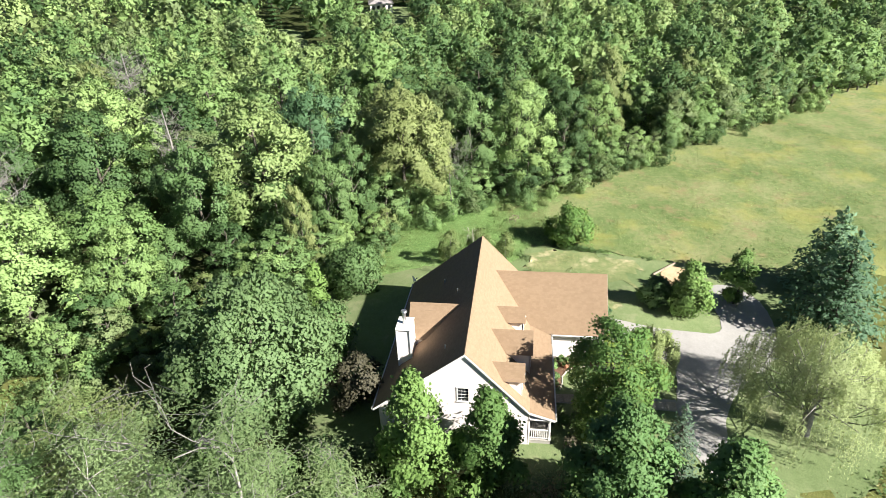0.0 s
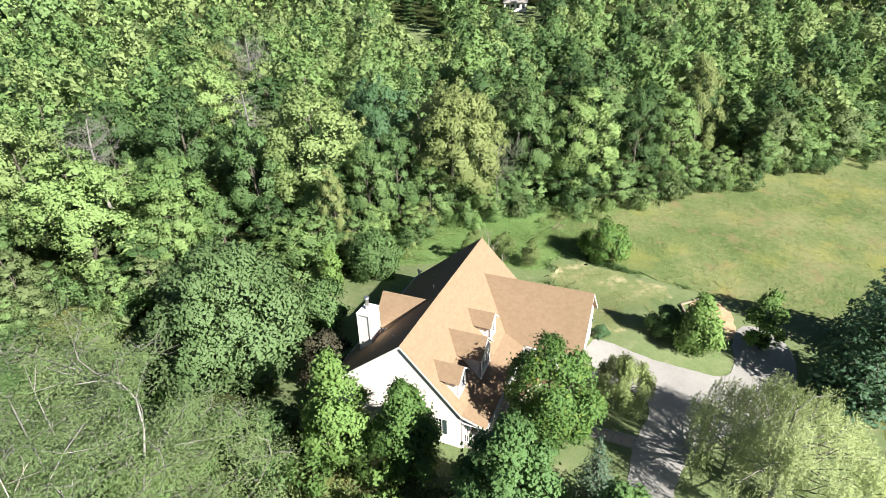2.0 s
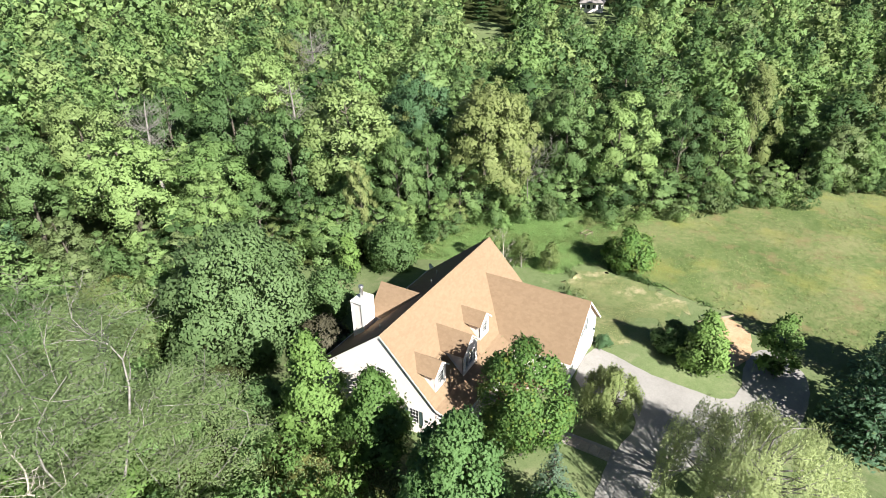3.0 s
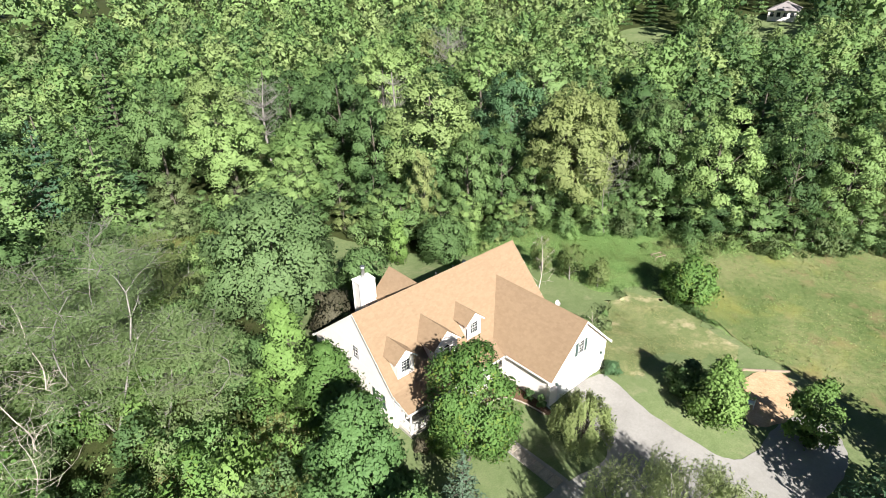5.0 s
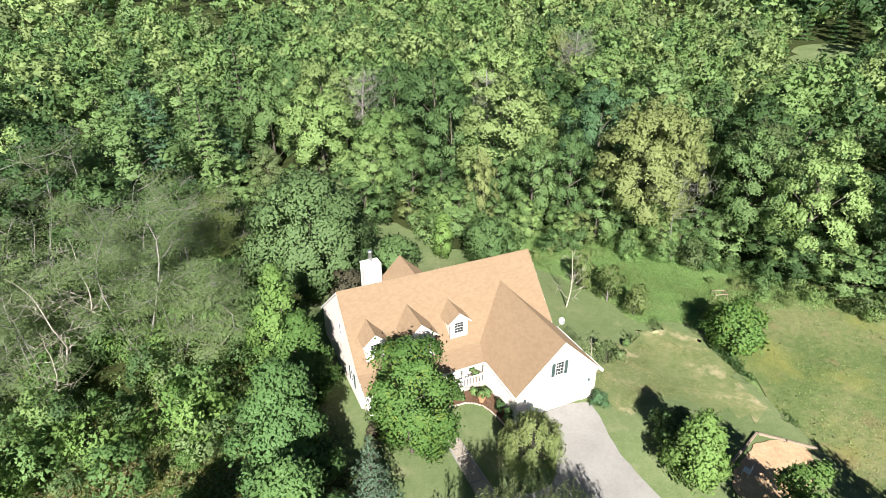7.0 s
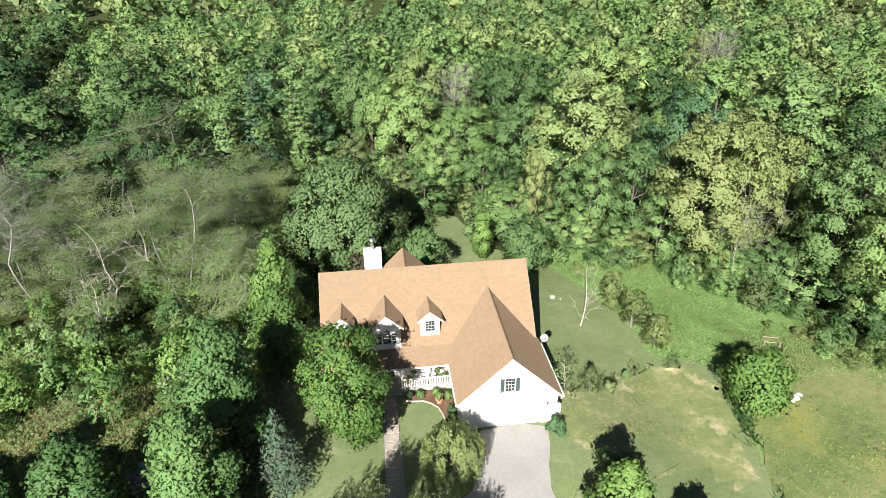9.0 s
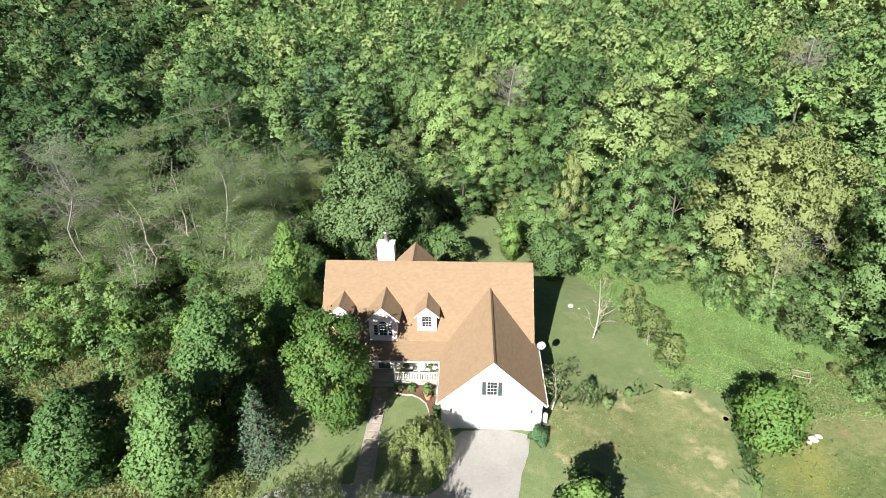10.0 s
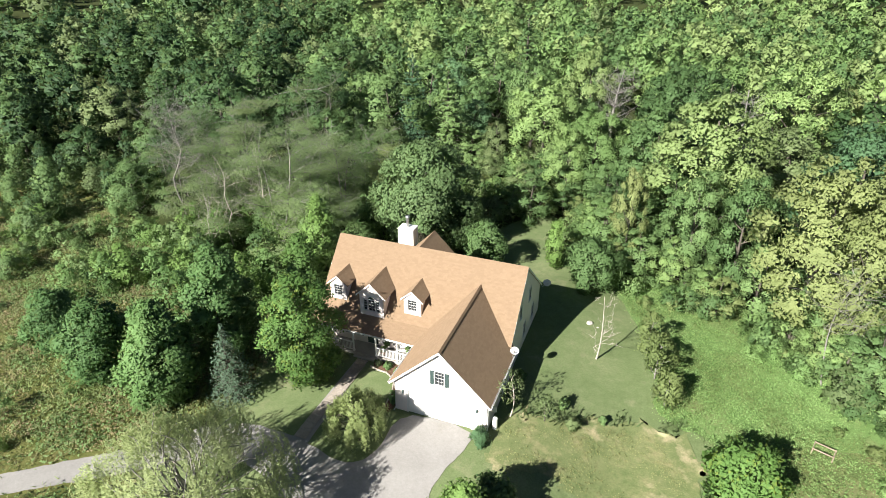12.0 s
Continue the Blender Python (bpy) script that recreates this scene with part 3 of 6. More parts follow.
# garage wing walls
GY, GL, GR = -10.6, 38.95, 46.0
win_g = (42.13, 42.80, 3.30, 4.50)
door_g = (40.0, 44.9, 0.0, 2.15)
siding("wall", (0, GY, 0), (1, 0, 0), (0, -1, 0), 0.0, WZ - 0.15, lambda z: max(GL, WX - (WZ - 0.14 - z) / W_SL), lambda z: min(GR, WX + (WZ - 0.14 - z) / W_SL), [win_g, door_g], "sunlit white lap-sided garage gable")
window((0, GY, 0), (1, 0, 0), (0, -1, 0), *win_g, 3, 2, True)
bm = bmesh.new()
for i in range(4):
    z0, z1 = 0.03 + i * 0.53, 0.03 + i * 0.53 + 0.52
    bm_box(bm, door_g[0], door_g[1], GY + 0.02, GY + 0.06, z0, z1)
    for j in range(8):
        x0 = door_g[0] + 0.08 + j * 0.6
        bm_box(bm, x0, x0 + 0.5, GY + 0.008, GY + 0.02, z0 + 0.09, z1 - 0.09, 0.005)
gd = hpart("garage_door", bm, M_TRIM, None, "white panelled double garage door")
bm = bmesh.new()
bm_box(bm, door_g[0] - 0.12, door_g[0], GY - 0.04, GY + 0.03, 0, 2.27)
bm_box(bm, door_g[1], door_g[1] + 0.12, GY - 0.04, GY + 0.03, 0, 2.27)
bm_box(bm, door_g[0], door_g[1], GY - 0.04, GY + 0.03, 2.15, 2.27)
part("door_frame", bm, M_TRIM, gd)
siding("wall", (GL, 0, 0), (0, 1, 0), (-1, 0, 0), 0.0, 2.9, lambda z: GY, lambda z: FW, (), "white lap-sided garage wall")
siding("wall", (GR, 0, 0), (0, 1, 0), (1, 0, 0), -1.3, 2.9, lambda z: GY, lambda z: -4.4, (), "shaded white lap-sided garage wall")
bm = bmesh.new()
bm_box(bm, LW + 0.02, RW - 0.02, FW + 0.12, 6.2, -1.4, 0.30)
bm_box(bm, GL + 0.12, GR - 0.12, GY + 0.12, FW, -1.4, -0.02)
hpart("foundation", bm, M_DECK)

# rake boards, gutters and downspouts
def board(name, a, b, wide, thick, out, mat=M_TRIM, label=""):
    """A board from a to b, hanging wide metres below the line and thick metres outwards."""
    a, b, out = Vector(a), Vector(b), Vector(out)
    bm = bmesh.new()
    down = Vector((0, 0, -wide))
    vs = [bm.verts.new(p) for p in (a, b, b + down, a + down, a + out * thick, b + out * thick, b + down + out * thick, a + down + out * thick)]
    for f in ((0, 1, 2, 3), (7, 6, 5, 4), (0, 4, 5, 1), (1, 5, 6, 2), (2, 6, 7, 3), (3, 7, 4, 0)):
        bm.faces.new([vs[i] for i in f])
    bmesh.ops.recalc_face_normals(bm, faces=bm.faces)
    return hpart(name, bm, mat, None, label)


for x, o in ((X_L, -1), (X_R, 1)):
    board("rake_board", (x, Y_BRK, Z_BRK), (x, 0, RIDGE), 0.2, 0.025, (o, 0, 0))
    board("rake_board", (x, Y_BACK, Z_BACK), (x, 0, RIDGE), 0.2, 0.025, (o, 0, 0))
board("rake_board", (X_L, Y_PORCH, Z_PORCH), (X_L, Y_BRK, Z_BRK), 0.2, 0.025, (-1, 0, 0))
board("rake_board", (WXL, W_Y, W_EAVE), (WX, W_Y, WZ), 0.2, 0.025, (0, -1, 0))
board("rake_board", (WXR, W_Y, W_EAVE), (WX, W_Y, WZ), 0.2, 0.025, (0, -1, 0))


def gutter(a, b, out):
    a, b, out = Vector(a), Vector(b), Vector(out)
    bm = bmesh.new()
    prof = [(0.0, -0.02), (0.0, -0.13), (0.08, -0.13), (0.12, -0.07), (0.12, -0.015), (0.105, -0.015), (0.105, -0.06), (0.07, -0.115), (0.012, -0.115), (0.012, -0.02)]
    rows = [[bm.verts.new(p + out * w + Vector((0, 0, h))) for w, h in prof] for p in (a, b)]
    for i in range(len(prof)):
        j = (i + 1) % len(prof)
        bm.faces.new((rows[0][i], rows[0][j], rows[1][j], rows[1][i]))
    for r in rows:
        bm.faces.new(r)
    bmesh.ops.recalc_face_normals(bm, faces=bm.faces)
    return hpart("gutter", bm, M_TRIM, None, "white metal gutter")


gutter((X_L, Y_PORCH, Z_PORCH), (WXL, Y_PORCH, Z_PORCH), (0, -1, 0))
gutter((X_L, Y_BACK, Z_BACK), (X_R, Y_BACK, Z_BACK), (0, 1, 0))
gutter((WXL, W_Y, W_EAVE), (WXL, Y_PORCH - 0.15, W_EAVE), (-1, 0, 0))
gutter((WXR, W_Y, W_EAVE), (WXR, -4.6, W_EAVE), (1, 0, 0))
for x, o in ((GL - 0.06, -1), (GR + 0.06, 1)):
    bm = bmesh.new()
    bm_rod(bm, (x, GY + 0.12, 0.05), (x, GY + 0.12, 2.35), 0.04)
    bm_rod(bm, (x, GY + 0.12, 2.33), (x + o * 0.27, GY + 0.12, 2.62), 0.04)
    bm_rod(bm, (x, GY + 0.12, 0.07), (x, GY - 0.25, 0.03), 0.04)
    hpart("downspout", bm, M_TRIM)
bm = bmesh.new()
bm_box(bm, X_L + 0.03, GL, Y_PORCH + 0.04, FW, 2.46, 2.50)
hpart("porch_ceiling", bm, M_TRIM)


# dormers
def dormer(x, ridge_z, eave_z, y_front, half_wall, half_eave, fancy=False):
    """A gabled roof dormer: its walls; the roof, trim, window and glass are parts of it."""
    yw = y_front + 0.16
    zb = RIDGE + S_F * yw - 0.03
    sl = (ridge_z - eave_z) / half_eave
    verts, faces = [], []
    wall_top = ridge_z - sl * half_wall - 0.05
    y_in = -(RIDGE - wall_top) / S_F + 0.1
    if fancy:
        opening = (-0.30, 0.30, zb + 0.55, zb + 1.62)
        sides = [(-0.72, -0.42, zb + 0.55, zb + 1.55), (0.42, 0.72, zb + 0.55, zb + 1.55)]
    else:
        opening = (-0.37, 0.37, zb + 0.42, zb + 1.42)
        sides = []
    body = siding("dormer", (x, yw, 0), (1, 0, 0), (0, -1, 0), zb, ridge_z - 0.1, lambda z: -min(half_wall, max(0.0, (ridge_z - 0.09 - z) / sl)), lambda z: min(half_wall, max(0.0, (ridge_z - 0.09 - z) / sl)),
                  [opening, *sides], "white-sided roof dormer with a shingled gable")
    for o in (-1, 1):
        bm = bmesh.new()
        xo = x + o * half_wall
        z = zb
        vs = [bm.verts.new(p) for p in ((xo, yw + 0.0, zb), (xo, yw, wall_top), (xo, y_in, wall_top), (xo - o * 0.08, yw, zb), (xo - o * 0.08, yw, wall_top), (xo - o * 0.08, y_in, wall_top))]
        bm.faces.new(vs[:3])
        bm.faces.new(vs[3:][::-1])
        bm.faces.new((vs[0], vs[1], vs[4], vs[3]))
        bm.faces.new((vs[1], vs[2], vs[5], vs[4]))
        bmesh.ops.recalc_face_normals(bm, faces=bm.faces)
        part("cheek_wall", bm, M_WHITE, body)
        ln = math.hypot(half_eave, ridge_z - eave_z)
        re = lambda s: (-(RIDGE - (eave_z + (ridge_z - eave_z) * s / ln)) / S_F) - y_front + 0.08
        deck = roof_slope("roof", (x + o * half_eave, y_front, eave_z), (0, 1, 0), (-o * half_eave, 0, ridge_z - eave_z), ln, lambda s: 0.0, re, parent=body, expo=0.165)
        bm = bmesh.new()
        a, b = Vector((x + o * half_eave, y_front - 0.02, eave_z)), Vector((x, y_front - 0.02, ridge_z))
        down = Vector((0, 0, -0.14))
        vs = [bm.verts.new(p) for p in (a, b, b + down, a + down)] + [bm.verts.new(p + Vector((0, 0.03, 0))) for p in (a, b, b + down, a + down)]
        for f in ((0, 1, 2, 3), (7, 6, 5, 4), (0, 4, 5, 1), (1, 5, 6, 2), (2, 6, 7, 3), (3, 7, 4, 0)):
            bm.faces.new([vs[i] for i in f])
        bmesh.ops.recalc_face_normals(bm, faces=bm.faces)
        part("rake_board", bm, M_TRIM, body)
    cap = ridge_caps((x, y_front, ridge_z), (x, -(RIDGE - ridge_z) / S_F + 0.05, ridge_z), body, sl, sl)
    window((x, yw, 0), (1, 0, 0), (0, -1, 0), *opening, 3 if not fancy else 2, 2, False, parent=body, name="window_frame")
    for q in sides:
        window((x, yw, 0), (1, 0, 0), (0, -1, 0), *q, 1, 2, False, parent=body, name="window_frame")
    if fancy:
        bm = bmesh.new()
        zc = opening[3] + 0.06
        ring = [(0.36 * math.cos(a), 0.30 * math.sin(a)) for a in np.linspace(0, math.pi, 13)]
        inner = [(0.30 * math.cos(a), 0.24 * math.sin(a)) for a in np.linspace(0, math.pi, 13)]
        f = lambda p, d: bm.verts.new((x + p[0], yw - d, zc + p[1]))
        A, B, C, D = [f(p, 0.06) for p in ring], [f(p, 0.06) for p in inner], [f(p, 0.0) for p in ring], [f(p, 0.0) for p in inner]
        for i in range(12):
            bm.faces.new((A[i], A[i + 1], B[i + 1], B[i]))
            bm.faces.new((C[i], C[i + 1], A[i + 1], A[i]))
            bm.faces.new((B[i], B[i + 1], D[i + 1], D[i]))
        bmesh.ops.recalc_face_normals(bm, faces=bm.faces)
        part("arch_frame", bm, M_TRIM, body)
        bm = bmesh.new()
        bm.faces.new([bm.verts.new((x + p[0], yw - 0.03, zc + p[1])) for p in inner])
        part("pane", bm, M_GLASS, body, "dark half-round window glass")
    return body


dormer(30.55, 6.12, 5.25, -4.05, 0.76, 1.0)
dormer(34.0, 6.40, 5.15, -4.62, 1.10, 1.36, True)
dormer(37.46, 6.12, 5.25, -4.05, 0.76, 1.0)

# rear gable wing
RX, RZ, RE, RY, RH = 35.9, 7.2, 5.15, 4.95, 2.05
for o in (-1, 1):
    ln = math.hypot(RH, RZ - RE)
    lo = lambda s: (RIDGE - (RE + (RZ - RE) * s / ln)) / S_B - 0.1
    roof_slope("rear_gable_slope", (RX + o * RH, 0, RE), (0, 1, 0), (-o * RH, 0, RZ - RE), ln, lo, lambda s: RY, label="shingled slope of the rear gable", expo=0.165)
    board("rake_board", (RX + o * RH, RY, RE), (RX, RY, RZ), 0.18, 0.025, (0, 1, 0))
ridge_caps((RX, (RIDGE - RZ) / S_B - 0.1, RZ), (RX, RY, RZ))
siding("rear_gable_wall", (RX, RY - 0.2, 0), (1, 0, 0), (0, 1, 0), 3.9, RZ - 0.15, lambda z: -min(1.85, max(0.0, RZ - 0.12 - z)), lambda z: min(1.85, max(0.0, RZ - 0.12 - z)), (), "white-sided rear gable")
for o in (-1, 1):
    bm = bmesh.new()
    bm_box(bm, RX + o * 1.85, RX + o * 1.75, 2.6, RY - 0.3, 3.6, 5.2)
    hpart("rear_gable_wall", bm, M_WHITE)

# chimney
cx0, cx1, cy0, cy1, cz = 32.46, 33.9, 4.42, 5.42, 7.15
bm = bmesh.new()
bm_box(bm, cx0, cx1, cy0, cy1, 3.4, cz - 0.12)
chim = hpart("chimney", bm, M_WHITE, None, "white-boxed chimney with a metal flue")
bm = bmesh.new()
for sx, sy in ((cx0, cy0), (cx1, cy0), (cx0, cy1), (cx1, cy1)):
    bm_box(bm, sx - 0.06, sx + 0.06, sy - 0.06, sy + 0.06, 3.4, cz - 0.14)
part("corner_boards", bm, M_TRIM, chim)
bm = bmesh.new()
bm_box(bm, cx0 - 0.09, cx1 + 0.09, cy0 - 0.09, cy1 + 0.09, cz - 0.14, cz, 0.02)
part("chimney_cap", bm, M_DISH, chim)
bm = bmesh.new()
mx, my = (cx0 + cx1) / 2, (cy0 + cy1) / 2
bm_rod(bm, (mx, my, cz), (mx, my, cz + 0.95), 0.15, seg=14)
bm_rod(bm, (mx, my, cz + 1.02), (mx, my, cz + 1.14), 0.24, 0.19, 14)
bm_rod(bm, (mx, my, cz + 0.93), (mx, my, cz + 1.03), 0.10, 0.10, 10)
part("flue", bm, M_METAL, chim, "galvanised flue pipe with a rain cap")
for x, y, h in ((38.2, 1.5, 0.35), (41.5, 3.0, 0.35), (31.0, 1.6, 0.3)):
    bm = bmesh.new()
    z = RIDGE - S_B * y
    bm_rod(bm, (x, y, z - 0.05), (x, y, z + h), 0.05)
    hpart("vent_pipe", bm, M_METAL)

# porch
bm = bmesh.new()
bm_box(bm, X_L + 0.3, GL - 0.02, -6.0, FW - 0.02, -0.3, 0.30)
porch_floor = hpart("porch_floor", bm, M_DECK, None, "grey-boarded porch floor")
n = 12
for i in range(n):
    bm = bmesh.new()
    y0 = -6.04 + i * (6.04 + FW - 0.02) / n
    bm_box(bm, X_L + 0.26, GL - 0.03, y0, y0 + 0.115, 0.304, 0.33, 0.004)
    part("plank", bm, M_DECK, porch_floor)
POSTS = [29.25, 31.0, 32.85, 34.95, 36.9, 38.75]
for x in POSTS:
    bm = bmesh.new()
    bm_box(bm, x - 0.06, x + 0.06, -6.0, -5.88, 0.33, 2.46, 0.01)
    bm_box(bm, x - 0.09, x + 0.09, -6.03, -5.85, 0.33, 0.48, 0.01)
    bm_box(bm, x - 0.09, x + 0.09, -6.03, -5.85, 2.34, 2.46, 0.01)
    hpart("porch_post", bm, M_TRIM)
def rail(a, b, along):
    bm = bmesh.new()
    def bx(bm, s0, s1, w, z0, z1):
        if along == "x":
            bm_box(bm, s0, s1, -5.94 - w, -5.94 + w, z0, z1)
        else:
            bm_box(bm, 29.25 - w, 29.25 + w, s0, s1, z0, z1)
    bx(bm, a, b, 0.045, 1.18, 1.25)
    r = hpart("porch_railing", bm, M_TRIM, None, "white wooden railing")
    bm = bmesh.new()
    bx(bm, a, b, 0.03, 0.42, 0.48)
    part("bottom_rail", bm, M_TRIM, r)
    k = int((b - a) / 0.125)
    for i in range(1, k):
        s = a + (b - a) * i / k
        bm = bmesh.new()
        if along == "x":
            bm_box(bm, s - 0.02, s + 0.02, -5.96, -5.92, 0.48, 1.18)
        else:
            bm_box(bm, 29.23, 29.27, s - 0.02, s + 0.02, 0.48, 1.18)
        part("baluster", bm, M_TRIM, r)
for a, b in ((29.31, 30.94), (31.06, 32.79), (35.01, 36.84), (36.96, 38.69)):
    rail(a, b, "x")
rail(-5.88, FW - 0.05, "y")
bm = bmesh.new()
bm_box(bm, 32.95, 34.85, -6.35, -6.04, -0.1, 0.17, 0.01)
hpart("porch_step", bm, M_DECK)


# satellite dishes
def dish(name, base, centre, aim, radius):
    d = tagged(empty(name, Matrix.Translation(base)), "pale grey satellite dish on a bent arm at the roof edge", "satellite dish", "satellite dishes")
    base, c, aim = Vector(base), Vector(centre) - Vector(base), Vector(aim).normalized()
    q = aim.to_track_quat("Z", "Y").to_matrix().to_4x4()
    bm = bmesh.new()
    rows = []
    for i in range(5):
        r = radius * i / 4
        rows.append([bm.verts.new(Matrix.Translation(c) @ q @ Vector((r * math.cos(a), 0.9 * r * math.sin(a), 0.25 * r * r / radius))) for a in np.linspace(0, 2 * math.pi, 25)[:-1]] if i else [bm.verts.new(c)])
    for j in range(24):
        bm.faces.new((rows[0][0], rows[1][j], rows[1][(j + 1) % 24]))
        for i in range(1, 4):
            bm.faces.new((rows[i][j], rows[i + 1][j], rows[i + 1][(j + 1) % 24], rows[i][(j + 1) % 24]))
    bmesh.ops.solidify(bm, geom=bm.faces[:], thickness=0.012)
    part("reflector", bm, M_DISH, d)
    bm = bmesh.new()
    bm_rod(bm, (0, 0, 0), c - aim * 0.05, 0.025)
    part("mast", bm, M_METAL, d)
    bm = bmesh.new()
    low = Vector((0, 0, -radius * 0.9))
    bm_rod(bm, c + low, c + aim * radius * 1.1 + low * 0.35, 0.014)
    bm_box(bm, *[v for k in range(3) for v in ((c + aim * radius * 1.1 + low * 0.35)[k] - 0.05, (c + aim * radius * 1.1 + low * 0.35)[k] + 0.05)])
    part("feed_arm", bm, M_METAL, d)


dish("satellite_dish", (46.28, -5.0, 2.75), (46.45, -5.1, 3.5), (0.15, -0.85, 0.55), 0.34)
dish("satellite_dish", (46.05, 6.7, 2.3), (46.45, 6.85, 2.75), (0.2, -0.8, 0.55), 0.36)

# ---- plants ----
def unit(v):
    return v / np.maximum(np.linalg.norm(v, axis=-1, keepdims=True), 1e-9)


def leaves(points, outward, size, r, wide=0.62, flutter=0.9, droop=0.0, three=False, lean=0.75):
    """Leaf sprays at points, facing roughly outward: corners (n, 4 or 3, 3), and the normals, which lean to the bunch they belong to."""
    n = len(points)
    nor = unit(outward + flutter * r.normal(size=(n, 3)))
    t = unit(np.cross(nor, r.normal(size=(n, 3))))
    t[:, 2] -= droop
    t = unit(t)
    s = unit(np.cross(nor, t))
    ln = (size * r.uniform(0.6, 1.3, n))[:, None]
    w = ln * wide * 0.5
    shade = unit(lean * outward + 0.45 * nor)
    if three:
        return np.stack([points - t * ln * 0.5 - s * w * 0.8, points + t * ln * 0.5 - s * w * 0.6, points + s * w * 1.6], 1), shade
    return np.stack([points - t * ln * 0.5, points - s * w - t * ln * 0.05, points + t * ln * 0.5, points + s * w - t * ln * 0.05], 1), shade


def core_shape():
    """A small closed solid of unit size, as loose quads: the inside of a leafy lobe."""
    out = []
    for ax in range(3):
        for sg in (-1, 1):
            for a in (-1, 0):
                for b in (-1, 0):
                    q = []
                    for da, db in ((0, 0), (1, 0), (1, 1), (0, 1)):
                        p = [0.0] * 3
                        p[ax], p[(ax + 1) % 3], p[(ax + 2) % 3] = sg, (a + da), (b + db)
                        q.append(p)
                    out.append(q if sg > 0 else q[::-1])
    return unit(np.array(out, float))


OCTA = np.array([[(1, 0, 0), (0, 1, 0), (0, 0, 1)], [(0, 1, 0), (-1, 0, 0), (0, 0, 1)], [(-1, 0, 0), (0, -1, 0), (0, 0, 1)], [(0, -1, 0), (1, 0, 0), (0, 0, 1)],
                 [(0, 1, 0), (1, 0, 0), (0, 0, -1)], [(-1, 0, 0), (0, 1, 0), (0, 0, -1)], [(0, -1, 0), (-1, 0, 0), (0, 0, -1)], [(1, 0, 0), (0, -1, 0), (0, 0, -1)]], float)


def crown_mesh(name, mat, H, R, base, seed, lobes=13, tufts=110, per=36, size=0.46, shape="round", lobe_r=0.40, tuft=0.95, cone=0.6, flutter=0.8, droop=0.0, three=True, core=0.38, loose=0.18, lift=0.45, wide=0.7, top=0.4):
    """A crown from the height base to H, about R wide: a few great lobes, each covered by domed tufts of leaves with gaps between them."""
    r = np.random.default_rng(seed)
    hh = H - base
    cen, rad_l = [], []
    for i in range(lobes):
        f = (i + 0.5) / lobes
        if shape == "round":
            a = 0.08 + 0.90 * f
            prof = math.sqrt(max(0.0, 1 - (2 * a - 0.95) ** 2 * 0.95))
        elif shape == "ovate":
            a = 0.05 + 0.92 * f
            prof = (1 - a) ** 0.62 * (0.55 + min(1, a * 3.2) * 0.6)
        elif shape == "dome":
            a = 0.14 + 0.82 * f ** 0.85
            prof = math.sqrt(max(0.0, 1 - ((a - 0.4) / 0.57) ** 2))
        else:
            a = 0.04 + 0.90 * f
            prof = min(1.0, 0.74 + 0.6 * a) if a < 0.42 else math.sqrt(max(0.0, 1 - ((a - 0.42) / 0.54) ** 2))
        ang = i * 2.39996 + r.uniform(-0.45, 0.45)
        q = R * lobe_r * r.uniform(0.72, 1.22) * (0.55 + 0.45 * prof)
        rad = max(0.0, R * prof * r.uniform(0.85, 1.06) - q * 0.9)
        if i % 4 == 0:
            rad, q = rad * 0.5, q * 1.2
        z = base + hh * a + r.uniform(-0.04, 0.04) * hh - q * 0.5 * a
        cen.append((rad * math.cos(ang), rad * math.sin(ang), max(min(z, H - q * 0.85), q * 0.6)))
        rad_l.append(q)
    cen, rad_l = np.array(cen), np.array(rad_l)
    mid = np.array([0, 0, base + hh * 0.35])
    whole = unit((cen - mid) / np.array([R, R, hh * 0.6]))
    squash = np.array([1.0, 1.0, 0.88])
    up = np.array([0, 0, 1.0])
    # where the tufts sit: over the lobes, but not inside a neighbouring one
    n = tufts * 7
    k = r.choice(lobes, n, p=rad_l ** 2 / (rad_l ** 2).sum())
    d = unit(r.normal(size=(n, 3)) + 0.55 * whole[k] + top * up)
    p = cen[k] + d * (rad_l[k] * r.uniform(0.86, 1.06, n))[:, None] * squash
    away = np.linalg.norm((p[:, None] - cen[None]) / squash, axis=2) / rad_l[None]
    away[np.arange(n), k] = 9
    ok = np.nonzero((away.min(1) > 0.9) & (p[:, 2] > 0.12))[0][:tufts]
    p, d, k = p[ok], d[ok], k[ok]
    m = len(p)
    o = unit(0.8 * d + lift * up + 0.35 * whole[k] + 0.15 * r.normal(size=(m, 3)))
    t = unit(np.cross(o, r.normal(size=(m, 3))))
    s = np.cross(o, t)
    a = tuft * r.uniform(0.6, 1.35, m)[:, None, None]
    rho, th = np.sqrt(r.random((m, per, 1))), r.uniform(0, 2 * math.pi, (m, per, 1))
    side = np.cos(th) * t[:, None] + np.sin(th) * s[:, None]
    pts = p[:, None] + a * (rho * side - cone * rho ** 2 * o[:, None] + (0.19 if three else 0.30) * r.normal(size=(m, per, 3)))
    face = unit(o[:, None] + 0.9 * rho * side)
    pts, face = pts.reshape(-1, 3), face.reshape(-1, 3)
    co, no = leaves(pts, face, size, r, wide=wide, flutter=flutter, droop=droop, three=three, lean=0.55)
    no = unit(0.52 * no + 0.9 * unit((pts - mid) / np.array([R, R, hh * 0.6])))
    # broader sprays within, behind the gaps
    q = int(loose * len(pts))
    k = r.choice(lobes, q, p=rad_l ** 2 / (rad_l ** 2).sum())
    d = unit(r.normal(size=(q, 3)) + 0.5 * whole[k] + top * up)
    inner = cen[k] + d * (rad_l[k] * r.uniform(0.66, 0.92, q))[:, None] * squash
